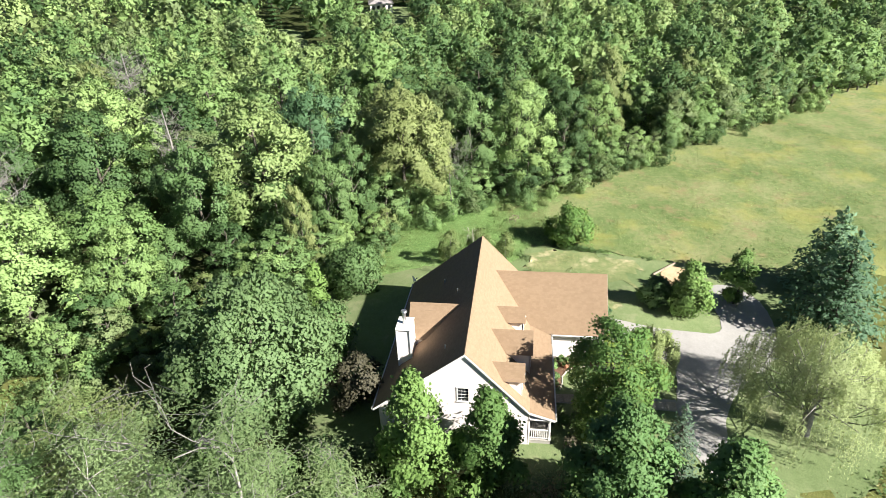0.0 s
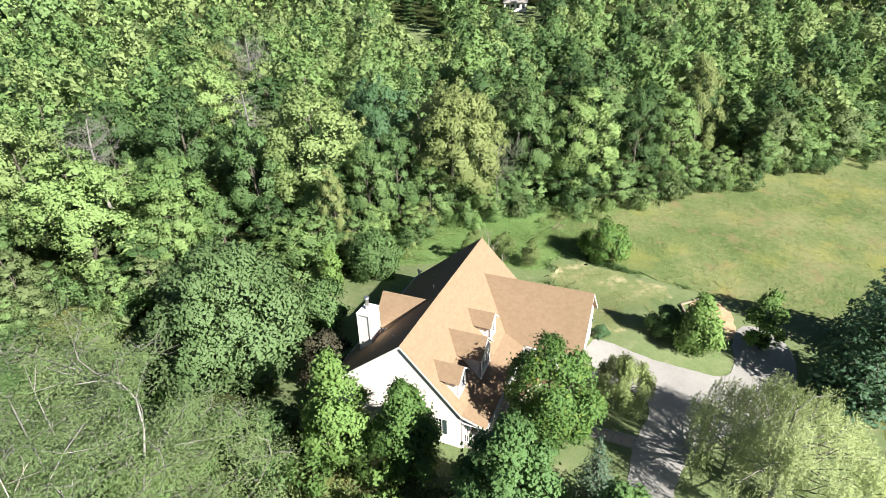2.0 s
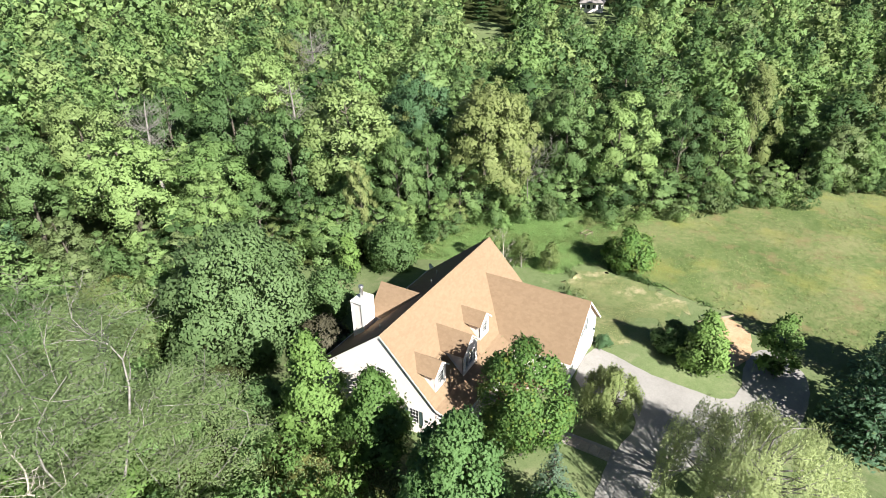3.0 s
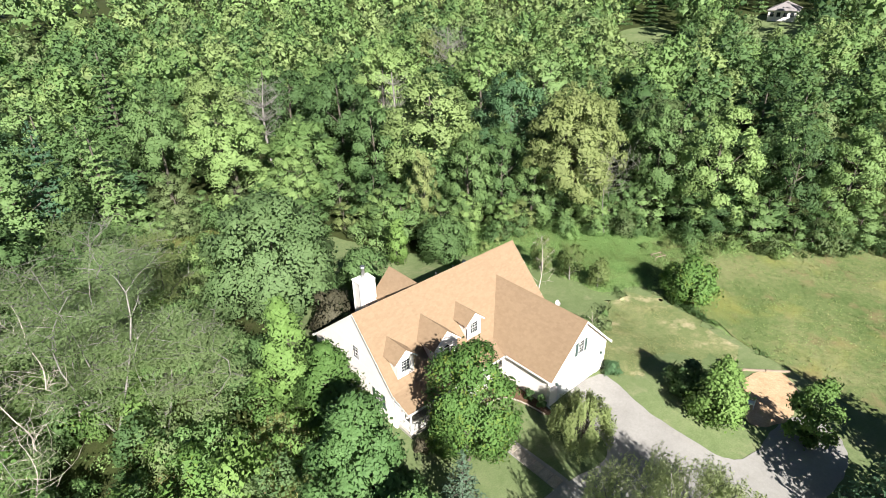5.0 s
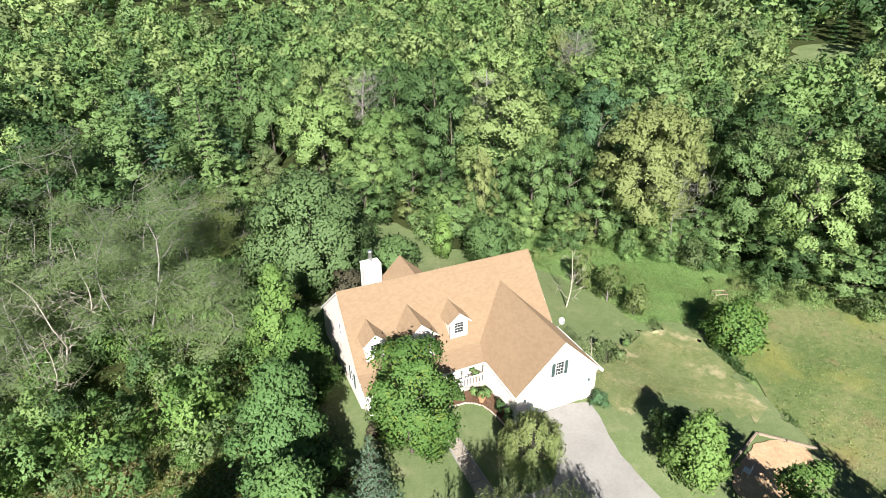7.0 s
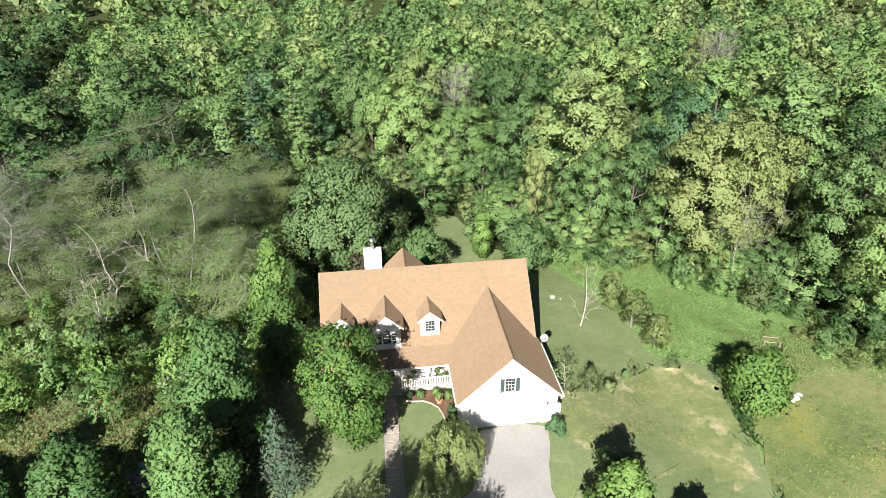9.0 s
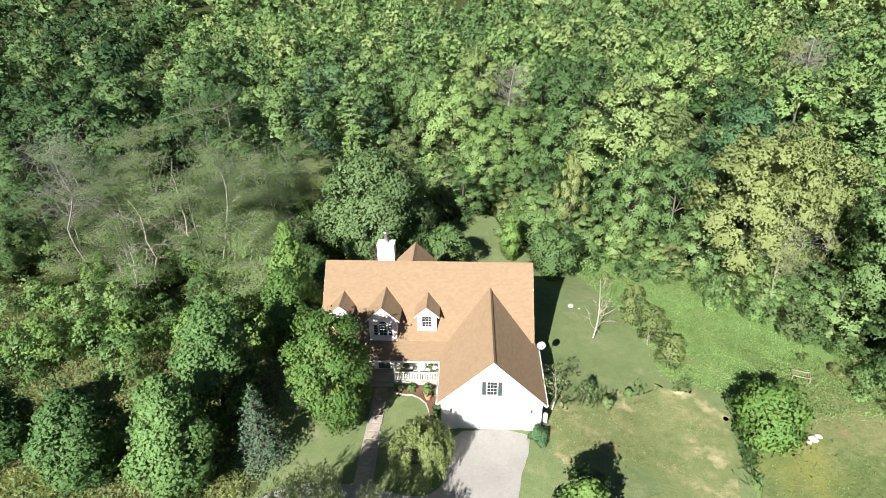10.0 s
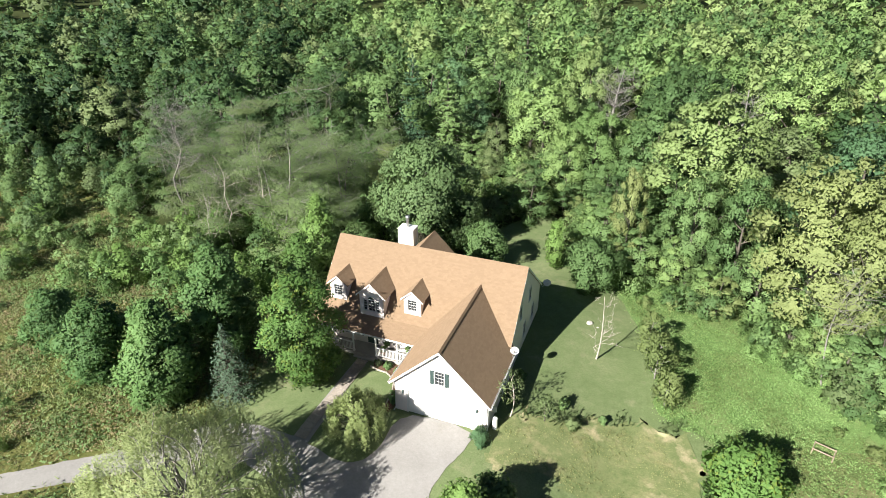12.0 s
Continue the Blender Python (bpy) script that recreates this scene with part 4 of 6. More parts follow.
    ci, ni = leaves(inner, d, size * (1.3 if three else 1.15), r, wide=0.85, flutter=0.55, three=three, lean=0.6)
    co = np.concatenate([co, ci])
    no = np.concatenate([no, unit(0.7 * ni + 0.6 * unit((inner - mid) / np.array([R, R, hh * 0.6])))])
    co[..., 2] = np.maximum(co[..., 2], 0.04)
    no = np.repeat(no[:, None], co.shape[1], 1)
    if core:
        cs = OCTA if three else core_shape()
        knob = 1 + 0.13 * np.sin(5.0 * cs[None] + r.uniform(0, 6, (lobes, 1, 1, 3))).sum(-1, keepdims=True)
        cc = cen[:, None, None] + cs[None] * knob * (rad_l * core)[:, None, None, None] * squash
        cc[..., 2] = np.maximum(cc[..., 2], 0.05)
        cc = cc.reshape(-1, *cs.shape[1:])
        co = np.concatenate([co, cc])
        no = np.concatenate([no, unit(0.6 * np.tile(unit(cs), (lobes, 1, 1)) + 0.8 * unit((cc - mid) / np.array([R, R, hh * 0.6])))])
    return mesh_quads(name, co, mat, no), cen


def limb_verts(verts, faces, a, b, r0, r1, bend, r, seg=5, steps=4):
    """A bent tapering limb, added to verts and faces."""
    a, b = np.array(a, float), np.array(b, float)
    off = r.normal(size=3) * bend * np.linalg.norm(b - a)
    pts = [a + (b - a) * t + off * math.sin(math.pi * t) for t in np.linspace(0, 1, steps + 1)]
    base = len(verts)
    for i, p in enumerate(pts):
        d = unit((pts[min(i + 1, steps)] - pts[max(i - 1, 0)])[None])[0]
        u = unit(np.cross(d, [0.3, 0.9, 0.2])[None])[0]
        v = np.cross(d, u)
        rad = r0 + (r1 - r0) * i / steps
        for k in range(seg):
            an = 2 * math.pi * k / seg
            verts.append(tuple(p + (u * math.cos(an) + v * math.sin(an)) * rad))
    for i in range(steps):
        for k in range(seg):
            q = base + i * seg
            faces.append((q + k, q + (k + 1) % seg, q + seg + (k + 1) % seg, q + seg + k))
    return pts


def trunk_mesh(name, H, R, base, cen, seed, mat, thick=0.02, limbs=10):
    """A trunk with limbs that reach the crown's lobes."""
    r = np.random.default_rng(seed + 99)
    verts, faces = [], []
    top = np.array([r.normal() * 0.05 * R, r.normal() * 0.05 * R, H * 0.82])
    pts = limb_verts(verts, faces, (0, 0, -0.35), top, H * thick, H * thick * 0.25, 0.03, r, 7, 6)
    pick = r.permutation(len(cen))[:limbs]
    for i in pick:
        c = cen[i]
        z = max(base * 0.6, c[2] - math.hypot(c[0], c[1]) * 0.9)
        t = np.clip((z + 0.35) / (H * 0.82 + 0.35), 0.1, 0.95)
        k = t * (len(pts) - 1)
        a = pts[int(k)] + (pts[min(int(k) + 1, len(pts) - 1)] - pts[int(k)]) * (k - int(k))
        limb_verts(verts, faces, a, c, H * thick * 0.35, H * thick * 0.08, 0.08, r, 4, 3)
    return mesh_from(name, verts, faces, mat, True)


def place_tree(kind, protos, i, x, y, height, rot, mat, label, category="tree", group="", girth=1.0, z=None):
    """A tree of a prototype (trunk mesh, crown mesh, height), scaled to a height."""
    tm, cm, h0 = protos[i % len(protos)]
    s = height / h0
    e = empty(kind, Matrix.LocRotScale((x, y, gz(x, y) if z is None else z), Euler((0, 0, rot)), (s * girth, s * girth, s)))
    for nm, me in (("trunk", tm), ("crown", cm)):
        ob = new(nm, me)
        ob.parent = e
        if nm == "crown" and mat:
            ob.material_slots[0].link = "OBJECT"
            ob.material_slots[0].material = mat
    return tagged(e, label, category, group)


def proto(name, H, R, base, seed, mat=None, barkm=None, thick=0.02, limbs=10, **kw):
    cm, cen = crown_mesh(name + "_crown", mat or LEAF["mid"], H, R, base, seed, **kw)
    return trunk_mesh(name + "_trunk", H, R, base, cen, seed, barkm or BARK, thick, limbs), cm, H


# the trees and shrubs about the house
def yard_tree(name, x, y, top, R, base, seed, leaf, label, barkm=None, category="tree", z=None, thick=0.016, **kw):
    g = gz(x, y)
    H = top - g
    p = proto(name, H, R, base, seed, LEAF[leaf], barkm, thick, **kw)
    return place_tree(name, [p], 0, x, y, H, 0.0, None, label, category)


fine = dict(lobes=24, tufts=270, per=38, size=0.25, tuft=0.62, three=False, core=0, loose=0.28, lobe_r=0.33)
maple = dict(fine, shape="ovate", lobes=26, tufts=330, per=32, cone=1.25, lift=0.8, tuft=0.56, lobe_r=0.28)
tiny = dict(fine, lobes=11, tufts=110, per=32, size=0.24, tuft=0.5)
yard_tree("maple_tree", 24.7, 2.9, 10.0, 3.1, 0.7, 11, "young", "bright green pointed maple beside the house", **maple)
yard_tree("maple_tree", 25.4, -1.8, 8.3, 3.0, 0.6, 12, "young", "yellow-green young maple beside the gable wall", **maple)
yard_tree("broadleaf_tree", 30.9, -10.2, 10.2, 3.5, 0.7, 13, "mulberry", "dense green tree with some yellow leaves before the porch", shape="full", **dict(fine, tufts=430, per=36, size=0.21, tuft=0.55, lobe_r=0.30, lobes=26))
yard_tree("maple_tree", 22.7, -9.6, 11.0, 4.2, 0.8, 14, "maple", "large grey-green maple before the house", **dict(maple, tufts=460, size=0.26))
yard_tree("maple_tree", 22.0, -15.6, 9.0, 3.9, 0.8, 15, "maple", "tall green maple near the driveway", **dict(maple, tufts=460, size=0.26))
yard_tree("silver_maple_tree", 30.3, 16.2, 11.9, 6.5, 0.7, 16, "silver", "big silvery-green maple behind the house", **dict(fine, lobes=34, tufts=640, per=40, size=0.31, tuft=0.68, lobe_r=0.28))
yard_tree("young_maple_tree", 47.4, -19.6, 5.4, 2.6, 0.4, 17, "young", "young green maple beside the driveway", **dict(maple, tufts=200))
yard_tree("shrub_tree", 48.4, -16.7, 2.9, 1.6, 0.2, 18, "dark", "dark green round tree beside the lawn", **tiny)
yard_tree("young_maple_tree", 50.6, -24.9, 5.0, 1.8, 0.4, 19, "young", "small green tree beside the sandy patch", **tiny)
yard_tree("broadleaf_tree", 15.2, -15.3, 6.6, 3.1, 0.4, 20, "maple", "low grey-green tree in the rough grass", **fine)
yard_tree("broadleaf_tree", 8.3, -13.8, 5.4, 2.7, 0.3, 38, "maple", "small light green tree in the rough grass", **dict(fine, tufts=200))
yard_tree("broadleaf_tree", 62.6, -9.3, 3.5, 2.9, 0.1, 21, "mulberry", "green spreading bush at the meadow's edge", category="bush", **dict(fine, tufts=170, cone=1.0))
yard_tree("shrub_tree", 49.8, 13.8, 4.6, 3.1, 0.1, 22, "dark", "dense dark round shrub on the back lawn", category="bush", **dict(fine, tufts=200))
yard_tree("sapling_tree", 45.4, 16.7, 5.0, 1.5, 0.5, 23, "young", "slim bright green young tree on the back lawn", shape="ovate", **tiny)
yard_tree("plum_tree", 32.0, 8.9, 4.6, 2.3, 0.4, 24, "purple", "dark purple-leaved plum tree behind the chimney", **dict(tiny, tufts=170, core=0.3))
yard_tree("shrub_tree", 38.4, 13.3, 4.9, 2.6, 0.2, 25, "dark", "dark round shrub behind the house", category="bush", **dict(fine, tufts=170))
yard_tree("shrub_tree", 35.0, 17.0, 4.2, 2.5, 0.2, 26, "dark", "dark leafy shrub behind the house", category="bush", **dict(fine, tufts=150))
for x, y, top, R, seed, leaf in ((25.6, 9.4, 2.4, 1.9, 34, "dark"), (22.6, 8.2, 3.0, 2.0, 35, "mid"), (23.6, 12.2, 3.0, 2.1, 36, "mid"), (26.2, 6.2, 1.6, 1.4, 37, "olive")):
    yard_tree("shrub_tree", x, y, top, R, 0.1, seed, leaf, "leafy green shrub in the shade beside the silver maple", category="bush", **dict(tiny, tufts=130))
thin = dict(lobes=9, tufts=24, per=13, size=0.14, tuft=0.34, three=False, core=0, loose=0.3)
yard_tree("small_tree", 47.1, -8.4, 4.3, 1.3, 1.7, 27, "olive", "slender small tree beside the garage wall", BARK_PALE, **thin)
yard_tree("small_tree", 49.6, -7.6, 2.2, 1.1, 0.3, 28, "olive", "thin leafy sapling on the side lawn", **thin)
for x, y, top, R, seed in ((56.2, 4.4, 3.4, 1.5, 29), (57.0, 1.2, 3.6, 1.6, 31), (57.9, -1.8, 2.6, 1.3, 32)):
    yard_tree("broadleaf_tree", x, y, top, R, 0.4, seed, "pale", "light yellow-green twiggy bush at the lawn's edge", BARK_GREY, category="bush", limbs=24, **dict(tiny, tufts=80, per=20, size=0.19, cone=1.4, lift=0.9, core=0.15))

# a weeping tree: strands that hang from arching limbs
def weeping(name, x, y, top, R, seed, leaf, label, strands, size, low=0.5, barkm=None, tip_count=44, wide=0.36):
    r = np.random.default_rng(seed)
    g = gz(x, y)
    H = top - g
    verts, faces = [], []
    pts = limb_verts(verts, faces, (0, 0, -0.3), (0.1 * R, 0, H * 0.45), 0.05 * H, 0.03 * H, 0.05, r, 7, 4)
    tips = []
    for i in range(tip_count):
        a = i * 2.4 + r.uniform(-0.3, 0.3)
        q = R * math.sqrt(r.uniform(0.02, 0.85))
        b = (q * math.cos(a), q * math.sin(a), H * (0.97 - 0.5 * (q / R) ** 2 - r.uniform(0, 0.16)))
        limb_verts(verts, faces, pts[r.integers(2, 5)], b, 0.008 * H, 0.002 * H, 0.12, r, 4, 4)
        tips.append(b)
    tips = np.array(tips)
    P, O = [], []
    for i in range(strands):
        t = tips[r.integers(len(tips))]
        o = r.normal(size=2)
        o = o / np.linalg.norm(o) * R * 0.13 * math.sqrt(r.random())
        start = np.array([t[0] + o[0], t[1] + o[1], t[2] + r.uniform(-0.25, 0.35) - 0.06 * np.dot(o, o)])
        out = np.array([start[0], start[1], 0]) / (np.hypot(start[0], start[1]) + 1e-6)
        ln = min(r.uniform(0.14, 0.42) * H, start[2] - low)
        if ln < 0.2:
            continue
        n = int(ln / (size * 0.42)) + 2
        s = np.linspace(0, 1, n)[:, None]
        P.append(start + out * 0.06 * R * np.sqrt(s) * r.uniform(0.3, 1.2) + np.array([0, 0, -1]) * ln * s ** 1.3 + r.normal(size=(n, 3)) * 0.05)
        O.append(np.tile(out * 0.7 + np.array([0, 0, 1.1]), (n, 1)))
    P, O = np.concatenate(P), np.concatenate(O)
    co, nor = leaves(P, unit(O), size, r, wide=wide, flutter=0.75, droop=0.9, lean=0.8)
    cm = mesh_quads(name + "_crown", co, LEAF[leaf], nor)
    tm = mesh_from(name + "_trunk", verts, faces, barkm or BARK, True)
    return place_tree(name, [(tm, cm, H)], 0, x, y, H, 0.0, None, label)


weeping("willow_tree", 32.4, -24.4, 9.0, 6.0, 41, "willow", "yellow-green weeping willow beside the driveway", 1700, 0.22, 1.0, BARK_GREY, 58, 0.24)
weeping("weeping_cherry_tree", 37.9, -14.4, 4.3, 2.3, 42, "pale", "drooping yellow-green ornamental tree beside the driveway", 900, 0.26, 0.25, None, 44, 0.26)


# conifers: whorls of drooping boughs
def conifer(name, x, y, top, R, seed, leaf, label, whorls=16, size=0.3, base=0.4, dense=1.0, power=0.85):
    r = np.random.default_rng(seed)
    g = gz(x, y)
    H = top - g
    verts, faces = [], []
    limb_verts(verts, faces, (0, 0, -0.3), (0, 0, H * 0.97), 0.022 * H, 0.004 * H, 0.01, r, 7, 5)
    P, O = [], []
    for i in range(whorls):
        f = i / (whorls - 1)
        z = base + (H - base) * f ** 0.95
        rad = R * ((1 - f) ** power) + 0.12
        k = max(4, int(9 * (1 - f * 0.5)))
        for j in range(k):
            a = 2 * math.pi * (j + r.random() * 0.6) / k + i
            q = rad * r.uniform(0.75, 1.1)
            end = np.array([q * math.cos(a), q * math.sin(a), z - q * 0.12 + 0.05 * H * f])
            limb_verts(verts, faces, (0, 0, z), end, 0.012 * H * (1 - f) + 0.01, 0.004, 0.03, r, 3, 2)
            n = int(max(6, 26 * q / R * dense))
            s = r.uniform(0.15, 1.05, n)[:, None]
            side = np.array([-math.sin(a), math.cos(a), 0])
            P.append(np.array([0, 0, z]) * (1 - s) + end * s + side * r.normal(size=(n, 1)) * q * 0.14 + np.array([0, 0, 1]) * r.normal(size=(n, 1)) * 0.1)
            O.append(np.tile(np.array([math.cos(a) * 0.4, math.sin(a) * 0.4, 0.9]), (n, 1)))
    P, O = np.concatenate(P), np.concatenate(O)
    co, nor = leaves(P, unit(O), size, r, wide=0.45, flutter=0.55)
    cm = mesh_quads(name + "_crown", co, LEAF[leaf], nor)
    tm = mesh_from(name + "_trunk", verts, faces, BARK, True)
    return place_tree(name, [(tm, cm, H)], 0, x, y, H, 0.0, None, label)


conifer("spruce_tree", 26.8, -13.9, 6.4, 2.0, 51, "spruce", "small blue-grey spruce beside the path", 24, 0.22, 0.2, 1.5)
conifer("pine_tree", 46.6, -32.2, 8.6, 4.4, 52, "pine", "large dark blue-green pine beside the driveway", 20, 0.5, 0.4, 2.6, 0.6)
conifer("pine_tree", 53.4, -34.3, 7.9, 3.8, 56, "pine", "large dark blue-green pine beside the driveway", 20, 0.5, 0.4, 2.4, 0.6)
conifer("pine_tree", 22.8, 43.5, 14.5, 4.2, 53, "mid", "pale green pine at the wood's edge", 20, 0.5, 1.0, 3.2, 0.75)
conifer("pine_tree", 17.6, 42.0, 15.5, 4.2, 54, "pine", "blue-green pine at the wood's edge", 20, 0.5, 1.0, 3.2, 0.75)
conifer("pine_tree", 30.0, 63.0, 20.0, 4.5, 55, "dark", "tall dark pine standing above the wood", 22, 0.7, 3.0, 1.8, 0.8)


# bare trees
def bare_tree(name, x, y, top, R, seed, label, barkm, twigs=60, trunk=0.02, spread=0.5, low=0.35, bend=0.03):
    r = np.random.default_rng(seed)
    g = gz(x, y)
    H = top - g
    verts, faces = [], []
    if bend < 0.1:
        pts = limb_verts(verts, faces, (0, 0, -0.3), (r.normal() * 0.1, r.normal() * 0.1, H * 0.97), trunk * H, trunk * 0.2 * H, bend, r, 7, 8)
    else:
        pts, p = [], np.array([0, 0, -0.3])
        for k in range(5):
            q = np.array([p[0] + r.normal() * bend * 0.5 * H, p[1] + r.normal() * bend * 0.5 * H, H * 0.97 * (k + 1) / 5])
            pts += limb_verts(verts, faces, p, q, trunk * H * (1 - 0.17 * k), trunk * H * (0.83 - 0.17 * k), 0.06, r, 6, 3)[:-1]
            p = q
    body = mesh_from("trunk", verts, faces, barkm, True)
    verts, faces = [], []
    for i in range(twigs):
        f = low + (0.97 - low) * r.random()
        k = f * (len(pts) - 1)
        a = pts[int(k)]
        an = r.uniform(0, 2 * math.pi)
        ln = R * (1.15 - f * spread) * r.uniform(0.5, 1.1)
        b = a + np.array([math.cos(an) * ln, math.sin(an) * ln, ln * r.uniform(0.2, 0.8)])
        p = limb_verts(verts, faces, a, b, trunk * 0.3 * H * (1.1 - f), 0.008, 0.1, r, 4, 4)
        for _ in range(4):
            c = p[r.integers(1, 5)]
            limb_verts(verts, faces, c, c + r.normal(size=3) * ln * 0.3 + np.array([0, 0, ln * 0.15]), 0.02, 0.005, 0.1, r, 3, 2)
    e = tagged(empty(name, Matrix.Translation((x, y, g))), label, "tree")
    for nm, me in (("trunk", body), ("crown", mesh_from("crown", verts, faces, barkm, True))):
        ob = new(nm, me)
        ob.parent = e
    return e


bare_tree("birch_sapling", 52.1, 1.6, 5.9, 1.5, 61, "slim leafless white-barked sapling on the lawn", BARK_PALE, 16, 0.013, 0.5, 0.3)
bare_tree("bare_tree", 103.0, 72.0, 15.5, 5.5, 62, "leafless pale grey tree standing in the wood", BARK_GREY, 130, 0.022, 0.3, 0.4)
bare_tree("bare_tree", 47.5, 50.0, 15.0, 3.6, 63, "leafless grey tree crown in the wood", BARK_GREY, 90, 0.02, 0.4, 0.5)
bare_tree("bare_tree", 69.9, 5.6, 9.4, 3.4, 64, "dead pale tree with broken limbs at the wood's edge", BARK_GREY, 30, 0.007, 0.2, 0.55, 0.05)
bare_tree("bare_tree", 0.5, 10.5, 15.5, 4.2, 65, "dying grey tree with bare upper limbs", BARK_GREY, 90, 0.007, 0.3, 0.5, 0.10)
for x, y, top, R, seed in ((11.4, 12.6, 11.5, 2.8, 66), (8.6, 8.4, 9.5, 2.6, 67), (7.2, 4.6, 7.0, 2.4, 69)):
    bare_tree("bare_tree", x, y, top, R, seed, "dead white-limbed tree in the thicket", BARK_PALE, 14, 0.008, 0.3, 0.35, 0.14)
bare_tree("bare_tree", 63.0, 40.0, 15.5, 3.0, 68, "leafless grey tree crown in the wood", BARK_GREY, 60, 0.02, 0.4, 0.5)


# feathery, thin-leaved trees to the west
def feathery(name, x, y, top, R, seed, leaf, label, n=4200, barkm=None):
    r = np.random.default_rng(seed)
    g = gz(x, y)
    H = top - g
    verts, faces = [], []
    P, O = [], []
    stems = 3
    tips = []
    for k in range(stems):
        an = k * 2.1 + r.random()
        pts = limb_verts(verts, faces, (0.2 * math.cos(an), 0.2 * math.sin(an), -0.3), (R * 0.35 * math.cos(an), R * 0.35 * math.sin(an), H * r.uniform(0.62, 0.82)), 0.0055 * H, 0.0015 * H, 0.20, r, 5, 7)
        for i in range(13):
            f = r.uniform(0.25, 1.0)
            a = pts[int(f * 7)]
            b_an = r.uniform(0, 2 * math.pi)
            ln = R * r.uniform(0.35, 0.8)
            b = a + np.array([math.cos(b_an) * ln, math.sin(b_an) * ln, ln * r.uniform(0.0, 0.75)])
            b[2] = min(b[2], H * 0.97)
            tips.append((a, b))
            bp = limb_verts(verts, faces, a, b, 0.0026 * H, 0.012, 0.16, r, 3, 4)
            for _ in range(7):
                c = bp[r.integers(2, 5)]
                limb_verts(verts, faces, c, c + np.array([*(r.normal(size=2) * ln * 0.3), abs(r.normal()) * ln * 0.2]), 0.018, 0.007, 0.16, r, 3, 2)
    per = n // len(tips)
    for a, b in tips:
        m = max(1, per // 60)
        s = r.uniform(0.25, 0.95, m)[:, None]
        c = a + (b - a) * s + r.normal(size=(m, 3)) * R * np.array([0.09, 0.09, 0.035])
        q = c[:, None] + r.normal(size=(m, 60, 3)) * np.array([0.66, 0.66, 0.075])
        P.append(q.reshape(-1, 3))
        O.append(np.tile(np.array([0, 0, 1.0]), (m * 60, 1)))
    P, O = np.concatenate(P), np.concatenate(O)
    P[:, 2] = np.clip(P[:, 2], 0.3, H)
    co, nor = leaves(P, unit(O + 0.3 * (P - np.array([0, 0, H * 0.4])) / R), 0.24, r, wide=0.26, flutter=0.4, three=True, lean=0.8)
    cm = mesh_quads(name + "_crown", co, LEAF[leaf], nor)
    tm = mesh_from(name + "_trunk", verts, faces, barkm or BARK_GREY, True)
    return place_tree(name, [(tm, cm, H)], 0, x, y, H, 0.0, None, label)


for i, (x, y, top, R, leaf) in enumerate([(13.5, 11, 14.0, 5.2, "locust"), (7.5, 15.5, 15.0, 5.0, "locust"), (10.5, 24, 13.5, 5.0, "locust"), (18.0, 18.5, 10.5, 4.6, "locust"), (1.5, 13, 12.5, 4.6, "locust"),
                                          (17, 28, 12.5, 4.5, "mid"), (3.5, 27, 14.0, 4.8, "olive"), (16.5, 8.0, 9.0, 3.8, "locust"), (22.0, 24.0, 9.5, 3.8, "pale"), (-4.5, 20, 13.0, 4.6, "locust"),
                                          (13.0, 17.8, 13.5, 4.6, "locust"), (1.0, 20.5, 14.0, 4.6, "locust"), (-3.5, 12.5, 10.5, 4.2, "olive"), (20.5, 12.8, 8.5, 3.6, "locust"), (7.0, 8.5, 9.5, 4.2, "locust")]):
    feathery("locust_tree", x, y, top + (2.6 if i % 3 == 0 else 0.8), R * 0.9, 70 + i, leaf, "thin-leaved olive-green tree with grey limbs", 15500)

# ---- the wood ----
coarse = dict(lobes=32, lobe_r=0.26, core=0.58, tufts=170, per=30, size=0.28, loose=0.3, tuft=0.85, top=0.6)
plain = dict(lobes=25, lobe_r=0.29, core=0.58, tufts=92, per=26, size=0.35, loose=0.3, tuft=1.0, top=0.8)
WOOD, WOOD_BACK = [[proto("wood", 15, 5.6, 2.0, k + 1, shape="dome", **q), proto("wood", 16, 5.2, 1.5, k + 2, **q), proto("wood", 14, 5.0, 0.4, k + 3, shape="full", **q), proto("wood", 15, 4.6, 0.7, k + 4, shape="ovate", **q),
                    proto("wood", 14, 6.0, 1.4, k + 5, shape="dome", **q), proto("wood", 15, 5.4, 1.5, k + 6, **dict(q, lobe_r=0.34, lobes=19))] for k, q in ((100, coarse), (110, plain))]
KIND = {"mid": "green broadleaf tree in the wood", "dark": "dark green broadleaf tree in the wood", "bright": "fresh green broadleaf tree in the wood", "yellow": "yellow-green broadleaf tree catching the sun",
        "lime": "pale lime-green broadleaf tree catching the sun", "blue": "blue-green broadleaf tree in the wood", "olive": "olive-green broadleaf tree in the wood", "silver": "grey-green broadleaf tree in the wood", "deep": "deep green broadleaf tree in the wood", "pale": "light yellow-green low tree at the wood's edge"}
big = dict(lobes=46, core=0.58, tufts=300, per=34, size=0.26, loose=0.3, tuft=0.72, lobe_r=0.215)
HERO = [proto("big_wood", 16, 5.8, 2.0, 131, shape="dome", **big), proto("big_wood", 16, 5.4, 0.6, 132, shape="full", **big), proto("big_wood", 16, 5.6, 1.5, 133, shape="round", **big)]
placed = []


def wood_tree(x, y, h, leaf, girth=1.0, i=0, protos=None):
    placed.append((x, y))
    place_tree("broadleaf_tree", protos or WOOD if protos or math.hypot(x - 36, y) < 58 else WOOD_BACK, i, x, y, h, rng.uniform(0, 6.28), LEAF[leaf], KIND[leaf], "tree", "trees of the wood", girth)


